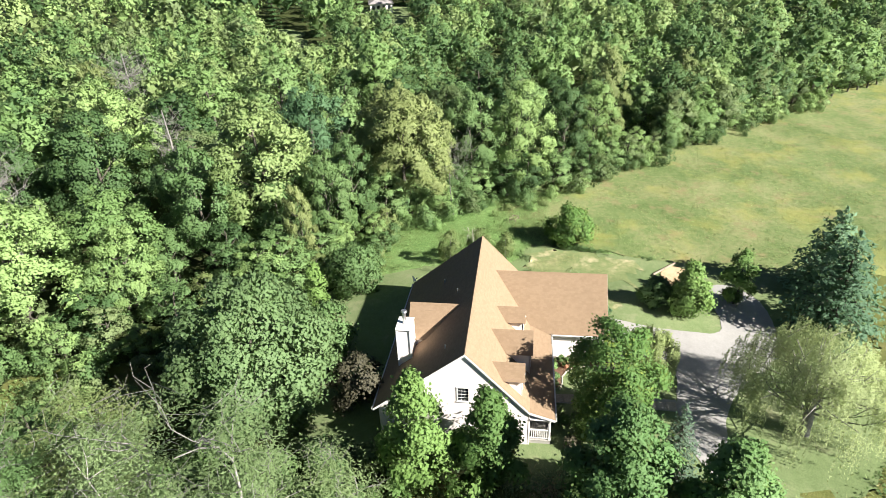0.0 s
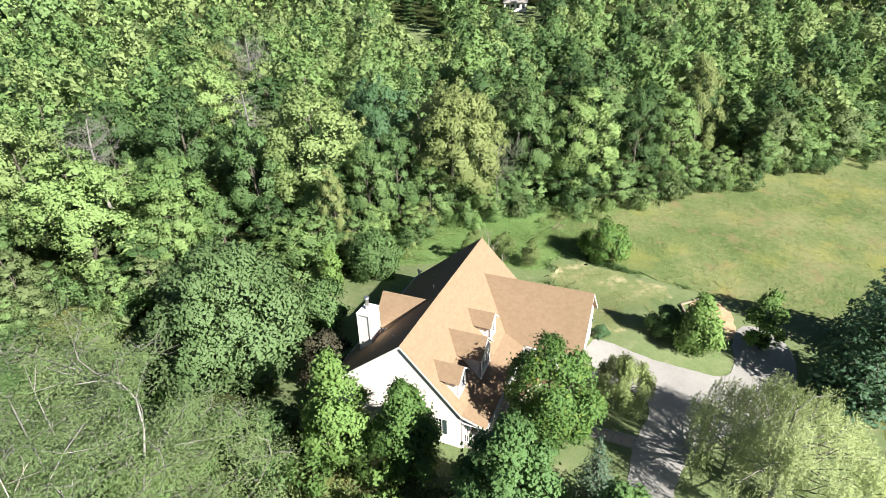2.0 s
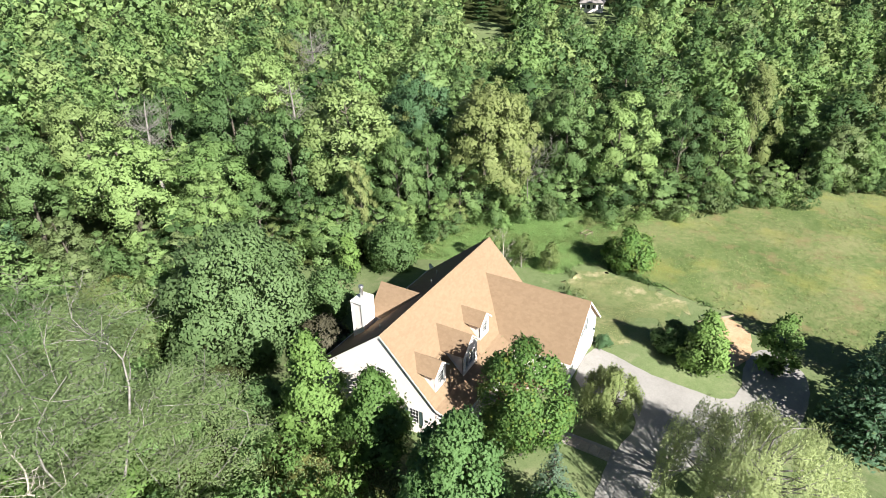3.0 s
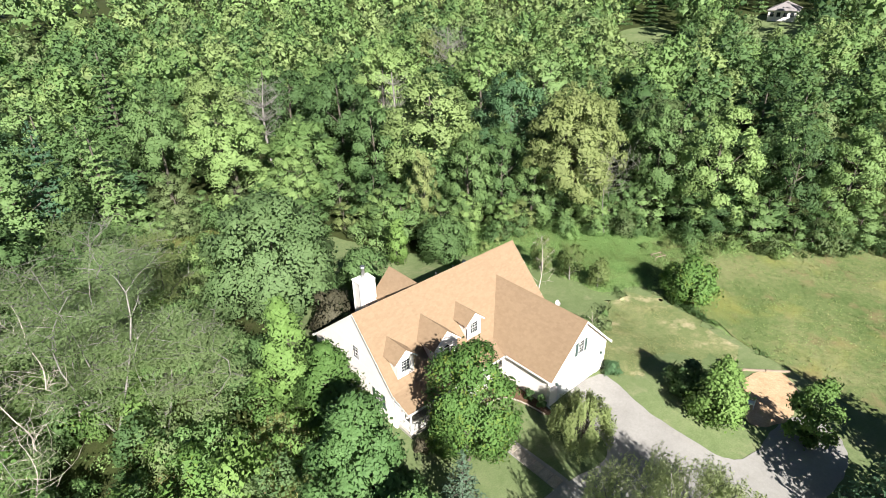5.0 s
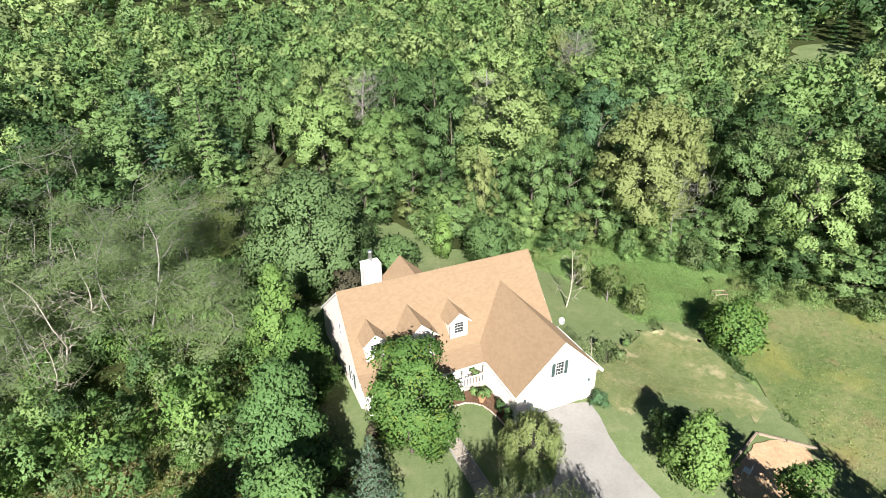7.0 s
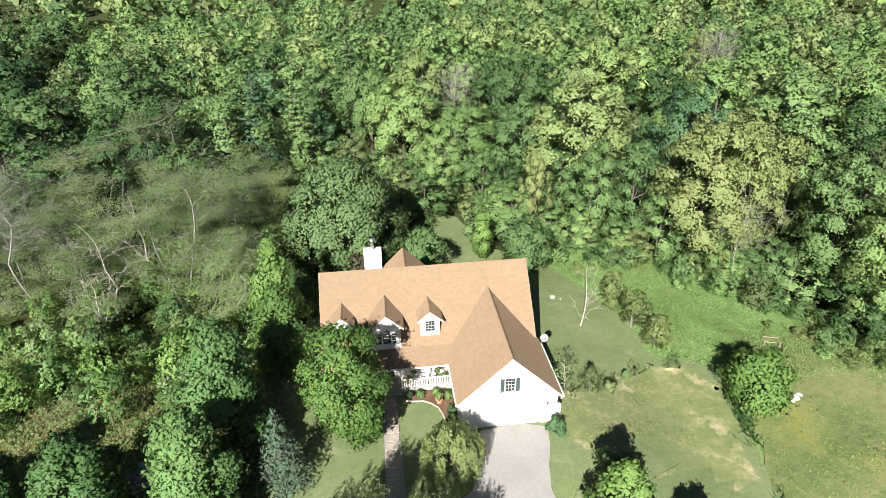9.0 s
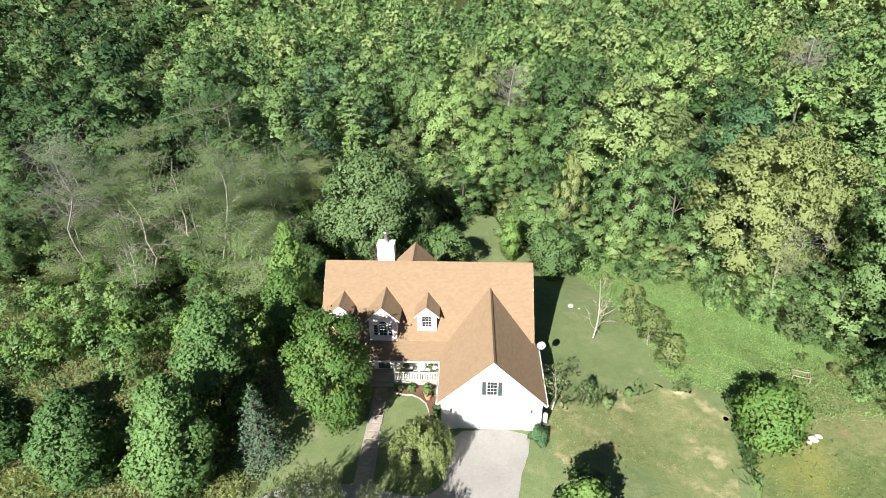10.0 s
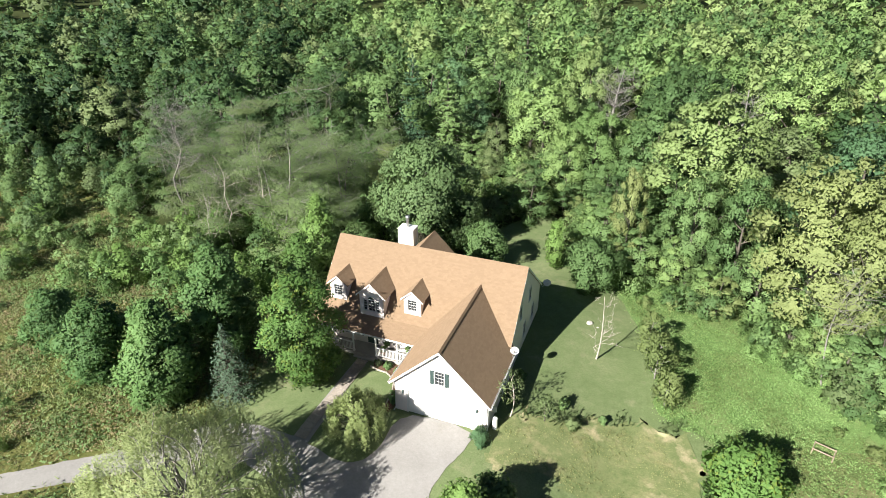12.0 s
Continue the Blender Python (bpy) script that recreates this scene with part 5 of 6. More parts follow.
for x, y, h, leaf, girth, i in [(59.7, 27.3, 18.6, "lime", 1.1, 0), (68.3, 11.4, 17.6, "yellow", 0.95, 0), (74.0, 13.8, 17.3, "yellow", 0.95, 0), (71.6, 9.2, 16.0, "yellow", 0.7, 2), (63.5, 17.5, 13.5, "mid", 0.8, 1), (79.4, -3.0, 16.4, "bright", 0.95, 1), (46.2, 38.0, 13.5, "bright", 1.1, 0),
                                (42.8, 34.8, 11.5, "bright", 0.9, 1), (42.0, 57.0, 17.5, "lime", 0.95, 0), (38.0, 42.5, 16.0, "bright", 1.1, 0), (77.8, 4.0, 15.5, "mid", 0.9, 2), (86.0, -9.5, 15.0, "dark", 0.85, 1), (54.0, 32.5, 15.5, "mid", 0.9, 2),
                                (98.6, -17.0, 17.8, "yellow", 0.65, 1), (33.2, 56.0, 16.0, "mid", 0.9, 0), (57.6, 46.6, 18.0, "dark", 1.0, 2), (110.5, -32.0, 15.0, "yellow", 0.65, 1), (73.4, 25.4, 17.2, "blue", 0.95, 0), (89.0, -14.0, 14.4, "bright", 0.9, 1), (104.0, 80.0, 15.0, "yellow", 0.9, 2),
                                (55.0, 57.0, 16.5, "dark", 1.0, 0), (59.2, 19.0, 13.2, "mid", 0.8, 1), (52.3, 20.4, 11.8, "yellow", 0.55, 1), (84.0, 8.0, 15.0, "olive", 1.0, 0), (72.5, 55.5, 18.0, "bright", 1.0, 2)]:
    wood_tree(x, y, h, leaf, girth, i, HERO)
for x, y, h, leaf, girth, i in [(69.8, 7.6, 5.0, "bright", 1.4, 2), (73.0, 5.6, 6.5, "mid", 1.2, 2), (65.2, 13.8, 8.5, "mid", 1.1, 2), (71.0, 10.0, 9.0, "mid", 1.2, 2),
                                (57.0, 24.5, 10.0, "mid", 1.2, 2), (61.0, 23.5, 11.0, "dark", 1.1, 2), (56.0, 29.5, 11.0, "bright", 1.1, 3), (42.0, 36.5, 8.5, "mid", 1.2, 2), (48.5, 34.0, 8.0, "mid", 1.2, 2), (50.5, 28.0, 8.0, "dark", 1.2, 2), (53.5, 22.5, 8.0, "mid", 1.2, 2), (48.5, 23.5, 6.5, "bright", 1.2, 2)]:
    wood_tree(x, y, h, leaf, girth, i)
# lower trees and bushes that close the wood's edge down to the ground
for a, b in (((74, -3.0), (71.5, 3)), ((71.5, 3), (67.5, 7.5)), ((67.5, 7.5), (63, 11.5)), ((63, 11.5), (58, 15)), ((58, 15), (52.5, 17.5)), ((52.5, 17.5), (47, 20)), ((47, 20), (44.5, 30)),
             ((119.8, -55.8), (95.8, -28.4)), ((95.8, -28.4), (78, -9.7)), ((78, -9.7), (74, -3.0)), ((44.5, 30), (40.5, 33)), ((37, 27), (34, 42)), ((34, 42), (24, 42)), ((24, 42), (25, 28)), ((25, 28), (23, 22))):
    n = max(1, round(math.dist(a, b) / 2.7))
    side = Vector((b[1] - a[1], a[0] - b[0])).normalized()
    for i in range(n):
        t, off = (i + rng.uniform(0.1, 0.9)) / n, rng.uniform(0.6, 4.0)
        placed_before = len(placed)
        wood_tree(a[0] + (b[0] - a[0]) * t + side.x * off, a[1] + (b[1] - a[1]) * t + side.y * off, 3.2 + off * rng.uniform(0.7, 1.3), str(rng.choice(["mid", "bright", "dark", "olive", "pale"], p=[0.4, 0.27, 0.15, 0.1, 0.08])), rng.uniform(1.2, 1.6), 2, WOOD_BACK)
        del placed[placed_before:]
own = [(13.5, 11), (7.5, 15.5), (10.5, 24), (18, 18.5), (1.5, 13), (17, 28), (3.5, 27), (16.5, 8), (22, 24), (-4.5, 20), (22.8, 43.5), (17.6, 42), (23.5, 38.5), (20.5, 38.5), (17.5, 37.0), (24.5, 35), (21, 34), (30, 63), (30.5, 16), (103, 72), (66.5, 2.5), (47.5, 50), (63, 40)]
NEAR = 82.0
TALL = [(59.7, 27.3), (69.5, 11.5), (74.0, 13.8), (79.4, -3.0), (42.0, 57.0), (38.0, 42.5), (57.6, 46.6), (46.2, 38.0), (98.6, -17.0), (73.4, 25.4), (110.5, -32.0), (89.0, -14.0)]
tries = 0
while len(placed) < 260 and tries < 60000:
    tries += 1
    x, y = rng.uniform(-70, 130), rng.uniform(-60, 95)
    d = math.hypot(x - 36, y)
    ang = math.degrees(math.atan2(y, x - 36))
    if d > NEAR or ang < -48 or (ang > 166):
        continue
    if float(poly_sdf(np.array([x]), np.array([y]), OPEN)[0]) < 1.5:
        continue
    gap = 6.6 + 1.0 * min(1, d / 80)
    if any((x - a) ** 2 + (y - b) ** 2 < gap * gap for a, b in placed) or any((x - a) ** 2 + (y - b) ** 2 < 12 for a, b in own):
        continue
    beside = min(math.hypot(x - a, y - b) for a, b in TALL)
    if (-8 < x < 23 and y < 27) or beside < 7.6:
        continue
    west = x < 24
    north = 50 < ang < 100
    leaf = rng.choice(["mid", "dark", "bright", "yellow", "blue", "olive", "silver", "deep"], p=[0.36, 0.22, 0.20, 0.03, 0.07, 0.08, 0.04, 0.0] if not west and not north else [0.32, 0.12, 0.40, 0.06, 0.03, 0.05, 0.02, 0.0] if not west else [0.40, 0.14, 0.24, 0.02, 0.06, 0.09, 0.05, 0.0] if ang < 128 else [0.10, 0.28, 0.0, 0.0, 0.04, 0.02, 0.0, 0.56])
    inside = float(poly_sdf(np.array([x]), np.array([y]), OPEN)[0])
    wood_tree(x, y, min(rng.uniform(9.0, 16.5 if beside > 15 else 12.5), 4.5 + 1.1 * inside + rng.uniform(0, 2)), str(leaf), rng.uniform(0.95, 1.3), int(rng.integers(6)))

# the far side of the meadow
for a, b in (((95.8, -28.4), (119.8, -55.8)), ((119.8, -55.8), (150, -97))):
    n = int(math.dist(a, b) / 4.2)
    for i in range(n):
        for off in (3.0, 8.0):
            t = (i + rng.uniform(0, 0.8)) / n
            d = Vector((b[1] - a[1], a[0] - b[0])).normalized() * -(off + rng.uniform(-0.8, 0.8))
            wood_tree(a[0] + (b[0] - a[0]) * t + d.x, a[1] + (b[1] - a[1]) * t + d.y, rng.uniform(7, 10) + off * 0.4, str(rng.choice(["mid", "bright", "dark", "olive"])), rng.uniform(1.0, 1.25), int(rng.integers(6)))

# brush along the wood's edge and in the rough grass
SHRUB = [crown_mesh("brush", LEAF["mid"], 3.0, 1.8, 0.05, 120 + i, lobes=7, tufts=30, per=28, size=0.20, tuft=0.48, lobe_r=0.46, shape="full", top=0.6, core=0.14, loose=0.08)[0] for i in range(4)]


BRUSHWOOD = {}


def shrub(x, y, s, leaf, label, tall=1.0, countless=False):
    if countless:
        me = SHRUB[int(rng.integers(4))]
        co, nn = np.empty(len(me.vertices) * 3, np.float32), np.empty(len(me.vertices) * 3, np.float32)
        me.vertices.foreach_get("co", co)
        me.attributes["custom_normal"].data.foreach_get("vector", nn)
        BRUSHWOOD.setdefault(leaf, []).append((co.reshape(-1, 3, 3) * np.array([s, s, s * tall]) + np.array([x, y, gz(x, y) - 0.05]), nn.reshape(-1, 3, 3)))
        return
    ob = new("shrub", SHRUB[int(rng.integers(4))])
    ob.matrix_world = Matrix.LocRotScale((x, y, gz(x, y) - 0.05), Euler((0, 0, rng.uniform(0, 6.28))), (s, s, s * tall))
    ob.material_slots[0].link = "OBJECT"
    ob.material_slots[0].material = LEAF[leaf]
    tagged(ob, label, "shrub", "shrubs along the wood")


edge = [(OPEN[i], OPEN[(i + 1) % len(OPEN)]) for i in range(len(OPEN)) if i not in (20, 21, 22, 23)]
for a, b in edge:
    ln = math.dist(a, b)
    for _ in range(int(ln / 1.7)):
        t = rng.random()
        x, y = a[0] + (b[0] - a[0]) * t + rng.normal() * 1.0, a[1] + (b[1] - a[1]) * t + rng.normal() * 1.0
        if math.hypot(x - 36, y) < 110 and not (40 < x < 45 and 20 < y < 33):
            shrub(x, y, rng.uniform(0.6, 1.35), str(rng.choice(["mid", "bright", "dark", "olive"])), "leafy green shrub at the wood's edge", rng.uniform(0.8, 1.3), math.hypot(x - 36, y) > 40)
for _ in range(40):
    x, y = rng.uniform(55, 76), rng.uniform(-8, 15)
    if -3.5 < float(poly_sdf(np.array([x]), np.array([y]), OPEN)[0]) < 3:
        shrub(x, y, rng.uniform(0.3, 0.7), str(rng.choice(["weed", "weed", "bright", "pale"])), "leafy green shrub at the wood's edge", rng.uniform(0.7, 1.1))
for _ in range(150):
    x, y = rng.uniform(-30, 24), rng.uniform(-24, 8)
    if y > 6 or (x > 18 and y < -10) or float(poly_sdf(np.array([x]), np.array([y]), DRIVE[0])[0]) < 2.5:
        continue
    thick = y > -7 + (x - 5) * 0.1
    if (thick or rng.random() < 0.5) and not (7 < x < 21 and -13.5 < y < -4.5):
        shrub(x, y, rng.uniform(0.45, 1.0) * (1.2 if thick else 0.7), str(rng.choice(["mid", "young", "young", "silver"])), "tangled green shrub in the rough grass")

for _ in range(130):
    x, y = rng.uniform(1, 25), rng.uniform(-9, 34)
    if (x > 19.5 and y < 11) or math.hypot(x - 30.5, y - 16) < 3.5 or (y < -3 and rng.random() < (0.9 if x > 7 else 0.5)):
        continue
    shrub(x, y, rng.uniform(0.7, 1.5), str(rng.choice(["mid", "young", "young", "mulberry", "maple"])), "tangled green shrub in the thicket beside the house", rng.uniform(0.8, 1.4))
for _ in range(60):
    x, y = rng.uniform(14, 37), rng.uniform(21, 42)
    if math.hypot(x - 30.5, y - 16) > 6:
        shrub(x, y, rng.uniform(0.6, 1.2), str(rng.choice(["mid", "bright", "olive"])), "leafy green shrub at the wood's edge", rng.uniform(0.8, 1.3))

for _ in range(60):
    x, y = rng.uniform(-60, -5), rng.uniform(-25, 20)
    if float(poly_sdf(np.array([x]), np.array([y]), DRIVE[0])[0]) > 4:
        shrub(x, y, rng.uniform(0.6, 1.5), str(rng.choice(["mid", "dark", "silver", "olive"])), "tangled green shrub in the rough grass", rng.uniform(0.7, 1.2), True)
for _ in range(70):
    x, y = rng.uniform(-50, -8), rng.uniform(4, 34)
    shrub(x, y, rng.uniform(0.8, 1.7), str(rng.choice(["mid", "dark", "deep", "olive"])), "", rng.uniform(0.8, 1.3), True)
for leaf, lot in BRUSHWOOD.items():
    tagged(new("brushwood", mesh_quads("brushwood", np.concatenate([q[0] for q in lot]), LEAF[leaf], np.concatenate([q[1] for q in lot]))), "tangled leafy brush along wood and rough grass", "brush", kind="stuff")

# the far wood: too many to count
FAR_PLACED = []


def far_wood(name, leaf, count, seed, d0, d1, spec, arc=(-36, 172)):
    r = np.random.default_rng(seed)
    apart, grow = (6.2, 1.0) if d0 < 120 else (8.5, 1.35)
    protos = []
    for i in range(4):
        me, _ = crown_mesh("far", None, 13, 5.2, 2.0, seed * 10 + i, **spec)
        co, nn = np.empty(len(me.vertices) * 3, np.float32), np.empty(len(me.vertices) * 3, np.float32)
        me.vertices.foreach_get("co", co)
        me.attributes["custom_normal"].data.foreach_get("vector", nn)
        protos.append((co.reshape(-1, 3, 3), nn.reshape(-1, 3, 3)[:, 0]))
        bpy.data.meshes.remove(me)
    out, nor = [], []
    n, tried = 0, 0
    while n < count and tried < 40 * count:
        tried += 1
        a = math.radians(r.uniform(*arc))
        d = math.sqrt(r.uniform(d0 * d0, d1 * d1))
        if (leaf in ("bright", "lime") and a > 2.1) or (leaf == "mid" and (a > 2.0 or 0.4 < a < 1.3) and r.random() < 0.5) or (leaf in ("dark", "olive") and 0.25 < a < 1.5 and r.random() < 0.6):
            continue
        x, y = 36 + d * math.cos(a), d * math.sin(a)
        if float(poly_sdf(np.array([x]), np.array([y]), OPEN)[0]) < 4:
            continue
        if any(math.hypot(x - u, y - v) < w + 4 or math.hypot(x - 36 - (u - 36) * 0.94, y - v * 0.94) < w + 1 for u, v, w in FAR_LAWNS):
            continue
        if any((x - u) ** 2 + (y - v) ** 2 < apart * apart for u, v in FAR_PLACED):
            continue
        FAR_PLACED.append((x, y))
        n += 1
        s = r.uniform(0.8, 1.25) * grow
        t = r.uniform(0, 6.28)
        p, nn = protos[r.integers(4)]
        p = p * s
        c, sn = math.cos(t), math.sin(t)
        out.append(np.stack([p[..., 0] * c - p[..., 1] * sn + x, p[..., 0] * sn + p[..., 1] * c + y, p[..., 2] + gz(x, y)], -1))
        nor.append(np.stack([nn[:, 0] * c - nn[:, 1] * sn, nn[:, 0] * sn + nn[:, 1] * c, nn[:, 2]], -1))
    tagged(new(name, mesh_quads(name, np.concatenate(out), LEAF[leaf], np.concatenate(nor))), "distant broadleaf wood reaching the horizon", "woodland", kind="stuff")


MIDDLE, LAST = dict(lobes=15, tufts=40, per=15, size=0.53, shape="dome", tuft=1.1, lobe_r=0.33, top=0.9, core=0.54, loose=0.28), dict(lobes=8, tufts=20, per=12, size=0.72, top=0.9, shape="dome", tuft=1.5, lobe_r=0.45, core=0.54, loose=0.25)
for i, (leaf, share) in enumerate([("mid", 0.27), ("bright", 0.36), ("dark", 0.10), ("olive", 0.10), ("lime", 0.17)]):
    far_wood("far_wood", leaf, int(480 * share), 300 + i, NEAR - 2, 175, MIDDLE)
    far_wood("far_wood", leaf, int(560 * share), 320 + i, 170, 350, LAST)
far_wood("far_wood", "lime", 55, 343, NEAR - 2, 175, MIDDLE, (24, 80))
far_wood("far_wood", "dark", 70, 342, 165, 300, LAST, (5, 34))
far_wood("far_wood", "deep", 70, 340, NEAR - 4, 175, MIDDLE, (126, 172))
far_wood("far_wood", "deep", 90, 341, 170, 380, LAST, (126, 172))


# tall weeds and tussocks: countless, too
def tussocks(name, poly, count, seed, mat, height, blades, label, near=None, spread=0.25, width=0.05):
    r = np.random.default_rng(seed)
    xs, ys = [p[0] for p in poly], [p[1] for p in poly]
    P = np.zeros((0, 2))
    while len(P) < count:
        q = np.stack([r.uniform(min(xs), max(xs), count), r.uniform(min(ys), max(ys), count)], 1)
        ok = (poly_sdf(q[:, 0], q[:, 1], poly) < 0) & (poly_sdf(q[:, 0], q[:, 1], DRIVE[0]) > 0.3)
        clump = np.array([noise.noise((a * 0.16, b * 0.16, seed)) + 0.6 * noise.noise((a * 0.5, b * 0.5, seed)) for a, b in q]) + r.normal(size=count) * 0.25
        ok &= clump > 0.0
        if near:
            ok &= np.hypot(q[:, 0] - near[0], q[:, 1] - near[1]) < near[2]
        P = np.concatenate([P, q[ok]])
    P = P[:count]
    base = np.concatenate([P, ground_z(P[:, 0], P[:, 1])[:, None]], 1)
    b = base[:, None] + np.concatenate([r.normal(size=(count, blades, 2)) * spread, np.zeros((count, blades, 1))], 2)
    lean = r.normal(size=(count, blades, 2)) * 0.75
    h = height * r.uniform(0.5, 1.25, (count, 1, 1)) * r.uniform(0.6, 1.1, (count, blades, 1))
    tip = b + np.concatenate([lean * h, h], 2)
    an = r.uniform(0, 6.28, (count, blades))
    w = np.stack([np.cos(an), np.sin(an), np.zeros_like(an)], 2) * width * r.uniform(0.6, 1.4, (count, blades, 1))
    blade = np.stack([b - w, b + w, tip], 2).reshape(-1, 3, 3)
    under = np.cross(blade[:, 1] - blade[:, 0], blade[:, 2] - blade[:, 0])[:, 2] < 0
    blade[under] = blade[under][:, ::-1]
    up = unit(np.array([0, 0, 1.0]) + 0.25 * r.normal(size=(len(blade), 3)))
    tagged(new(name, mesh_quads(name, blade, mat, up)), label, "grass", kind="stuff")


def weeds(name, poly, count, seed, mat, height, per, size, label, near=None, spread=0.35, bare=0.0, flutter=0.4):
    """Low leafy growth in drifts: loose sprays of leaves over the ground."""
    r = np.random.default_rng(seed)
    xs, ys = [p[0] for p in poly], [p[1] for p in poly]
    P = np.zeros((0, 2))
    while len(P) < count:
        q = np.stack([r.uniform(min(xs), max(xs), count), r.uniform(min(ys), max(ys), count)], 1)
        if near:
            q = q[np.hypot(q[:, 0] - near[0], q[:, 1] - near[1]) < near[2]]
        q = q[(poly_sdf(q[:, 0], q[:, 1], poly) < -0.2) & (poly_sdf(q[:, 0], q[:, 1], DRIVE[0]) > 0.5)]
        drift = np.array([noise.noise((a * 0.13, b * 0.13, seed)) + 0.7 * noise.noise((a * 0.45, b * 0.45, seed)) for a, b in q]) + r.normal(size=len(q)) * 0.2
        P = np.concatenate([P, q[drift > bare]])
    P = P[:count]
    tall = height * r.uniform(0.35, 1.3, (count, 1))
    d = r.normal(size=(count, per, 3)) * np.array([spread, spread, 0])
    d[..., 2] = tall * r.uniform(0.1, 1.0, (count, per)) * np.exp(-(d[..., 0] ** 2 + d[..., 1] ** 2) / (2 * spread ** 2) * 0.5)
    pts = (np.concatenate([P, ground_z(P[:, 0], P[:, 1])[:, None]], 1)[:, None] + d).reshape(-1, 3)
    out = unit(np.concatenate([d[..., :2] / spread * 0.5, np.ones((count, per, 1))], 2).reshape(-1, 3))
    co, nor = leaves(pts, out, size, r, wide=0.5, flutter=flutter, three=True, lean=0.9)
    tagged(new(name, mesh_quads(name, co, mat, nor)), label, "weeds", kind="stuff")


weeds("low_weeds", [(11, 7), (25, 5), (26, 14), (25, 22), (33, 30), (33, 41), (14, 41), (10, 28)], 2600, 421, LEAF["bright"], 0.8, 9, 0.24, "bright green tall weeds in the glade", None, 0.5, -0.3)
weeds("low_weeds", ROUGH, 7000, 411, LEAF["olive"], 0.5, 9, 0.19, "olive-green weeds and brambles in the rough grass", (8, -12, 36), 0.4, -0.1)
weeds("low_weeds", ROUGH, 5000, 412, LEAF["heath"], 0.5, 9, 0.18, "brown seeding weeds in the rough grass", (8, -12, 36), 0.35, 0.1)
weeds("low_weeds", ROUGH, 3500, 413, LEAF["mid"], 0.7, 10, 0.24, "green leafy weeds in the rough grass", (8, -6, 34), 0.45, 0.05)
weeds("meadow_herbs", MEADOW, 5000, 416, LEAF["grass"], 0.15, 5, 0.15, "yellow-green meadow herbs", (70, -22, 62), 0.5, -0.2)
weeds("meadow_herbs", MEADOW, 900, 417, LEAF["straw"], 0.2, 5, 0.12, "straw-coloured seed heads in the meadow", (70, -22, 62), 0.5, 0.1)
weeds("meadow_herbs", MEADOW, 1500, 418, LEAF["olive"], 0.18, 5, 0.15, "olive-green herbs in the meadow", (70, -22, 55), 0.5, 0.1)
weeds("dry_tufts", [(46.8, -12.8), (46.7, -9), (50, -7.6), (54, -5.8), (57.5, -4.6), (60, -6), (59.5, -12), (58, -17), (54, -13), (50, -12)], 1100, 419, LEAF["straw"], 0.1, 6, 0.10, "short straw-coloured tufts on the parched lawn", None, 0.3, 0.0)
weeds("tall_weeds", BRUSH, 4200, 414, LEAF["weed"], 0.45, 8, 0.14, "tall bright green weeds along the wood", None, 0.4, -0.3)
weeds("tall_weeds", BRUSH, 2600, 415, LEAF["pale"], 0.5, 8, 0.14, "olive-green seeding weeds along the wood", None, 0.4, 0.05)
tussocks("meadow_grass", MEADOW, 2200, 401, LEAF["grass"], 0.12, 4, "tall yellow-green meadow grass", (60, -12, 75), 0.35, 0.07)
tussocks("meadow_straw", MEADOW, 1500, 402, LEAF["straw"], 0.2, 4, "straw-coloured seeding meadow grass", (60, -12, 70), 0.3, 0.06)
tussocks("rough_grass", ROUGH, 6000, 403, LEAF["grass"], 0.4, 5, "coarse green tussocks", (8, -8, 34), 0.35, 0.04)
tussocks("rough_straw", ROUGH, 3500, 404, LEAF["straw"], 0.45, 5, "dry straw-coloured tussocks", (8, -8, 34), 0.3, 0.035)
FENCE_LINE = [(62.6, -7.5), (61.6, -9.2), (60.7, -12.8), (60.3, -15.9), (58.9, -20.0), (58.6, -21.6), (58.3, -21.5), (58.5, -19.9), (59.9, -15.9), (60.3, -12.7), (61.2, -9.0), (62.2, -7.3)]
tussocks("uncut_strip", FENCE_LINE, 260, 406, LEAF["mid"], 0.45, 6, "dark uncut grass along the meadow's edge", None, 0.25, 0.06)
tussocks("lawn_weeds", [(46.8, -8.3), (50, -7.6), (53.5, -5.9), (57, -4.3), (61, -4.8), (61, -3.4), (57, -3.2), (53.2, -4.9), (50, -6.6), (46.8, -7.5)], 60, 407, LEAF["olive"], 0.45, 6, "unmown weeds along the lawn's old bed", None, 0.3, 0.07)

# ---- smaller things about the house ----
def block(name, size, m, mat, label, category, group="", bevel=0.01):
    bm = bmesh.new()
    bm_box(bm, -size[0] / 2, size[0] / 2, -size[1] / 2, size[1] / 2, 0, size[2], bevel)
    ob = new(name, mesh_bm(name, bm, mat))
    ob.matrix_world = m
    return tagged(ob, label, category, group)


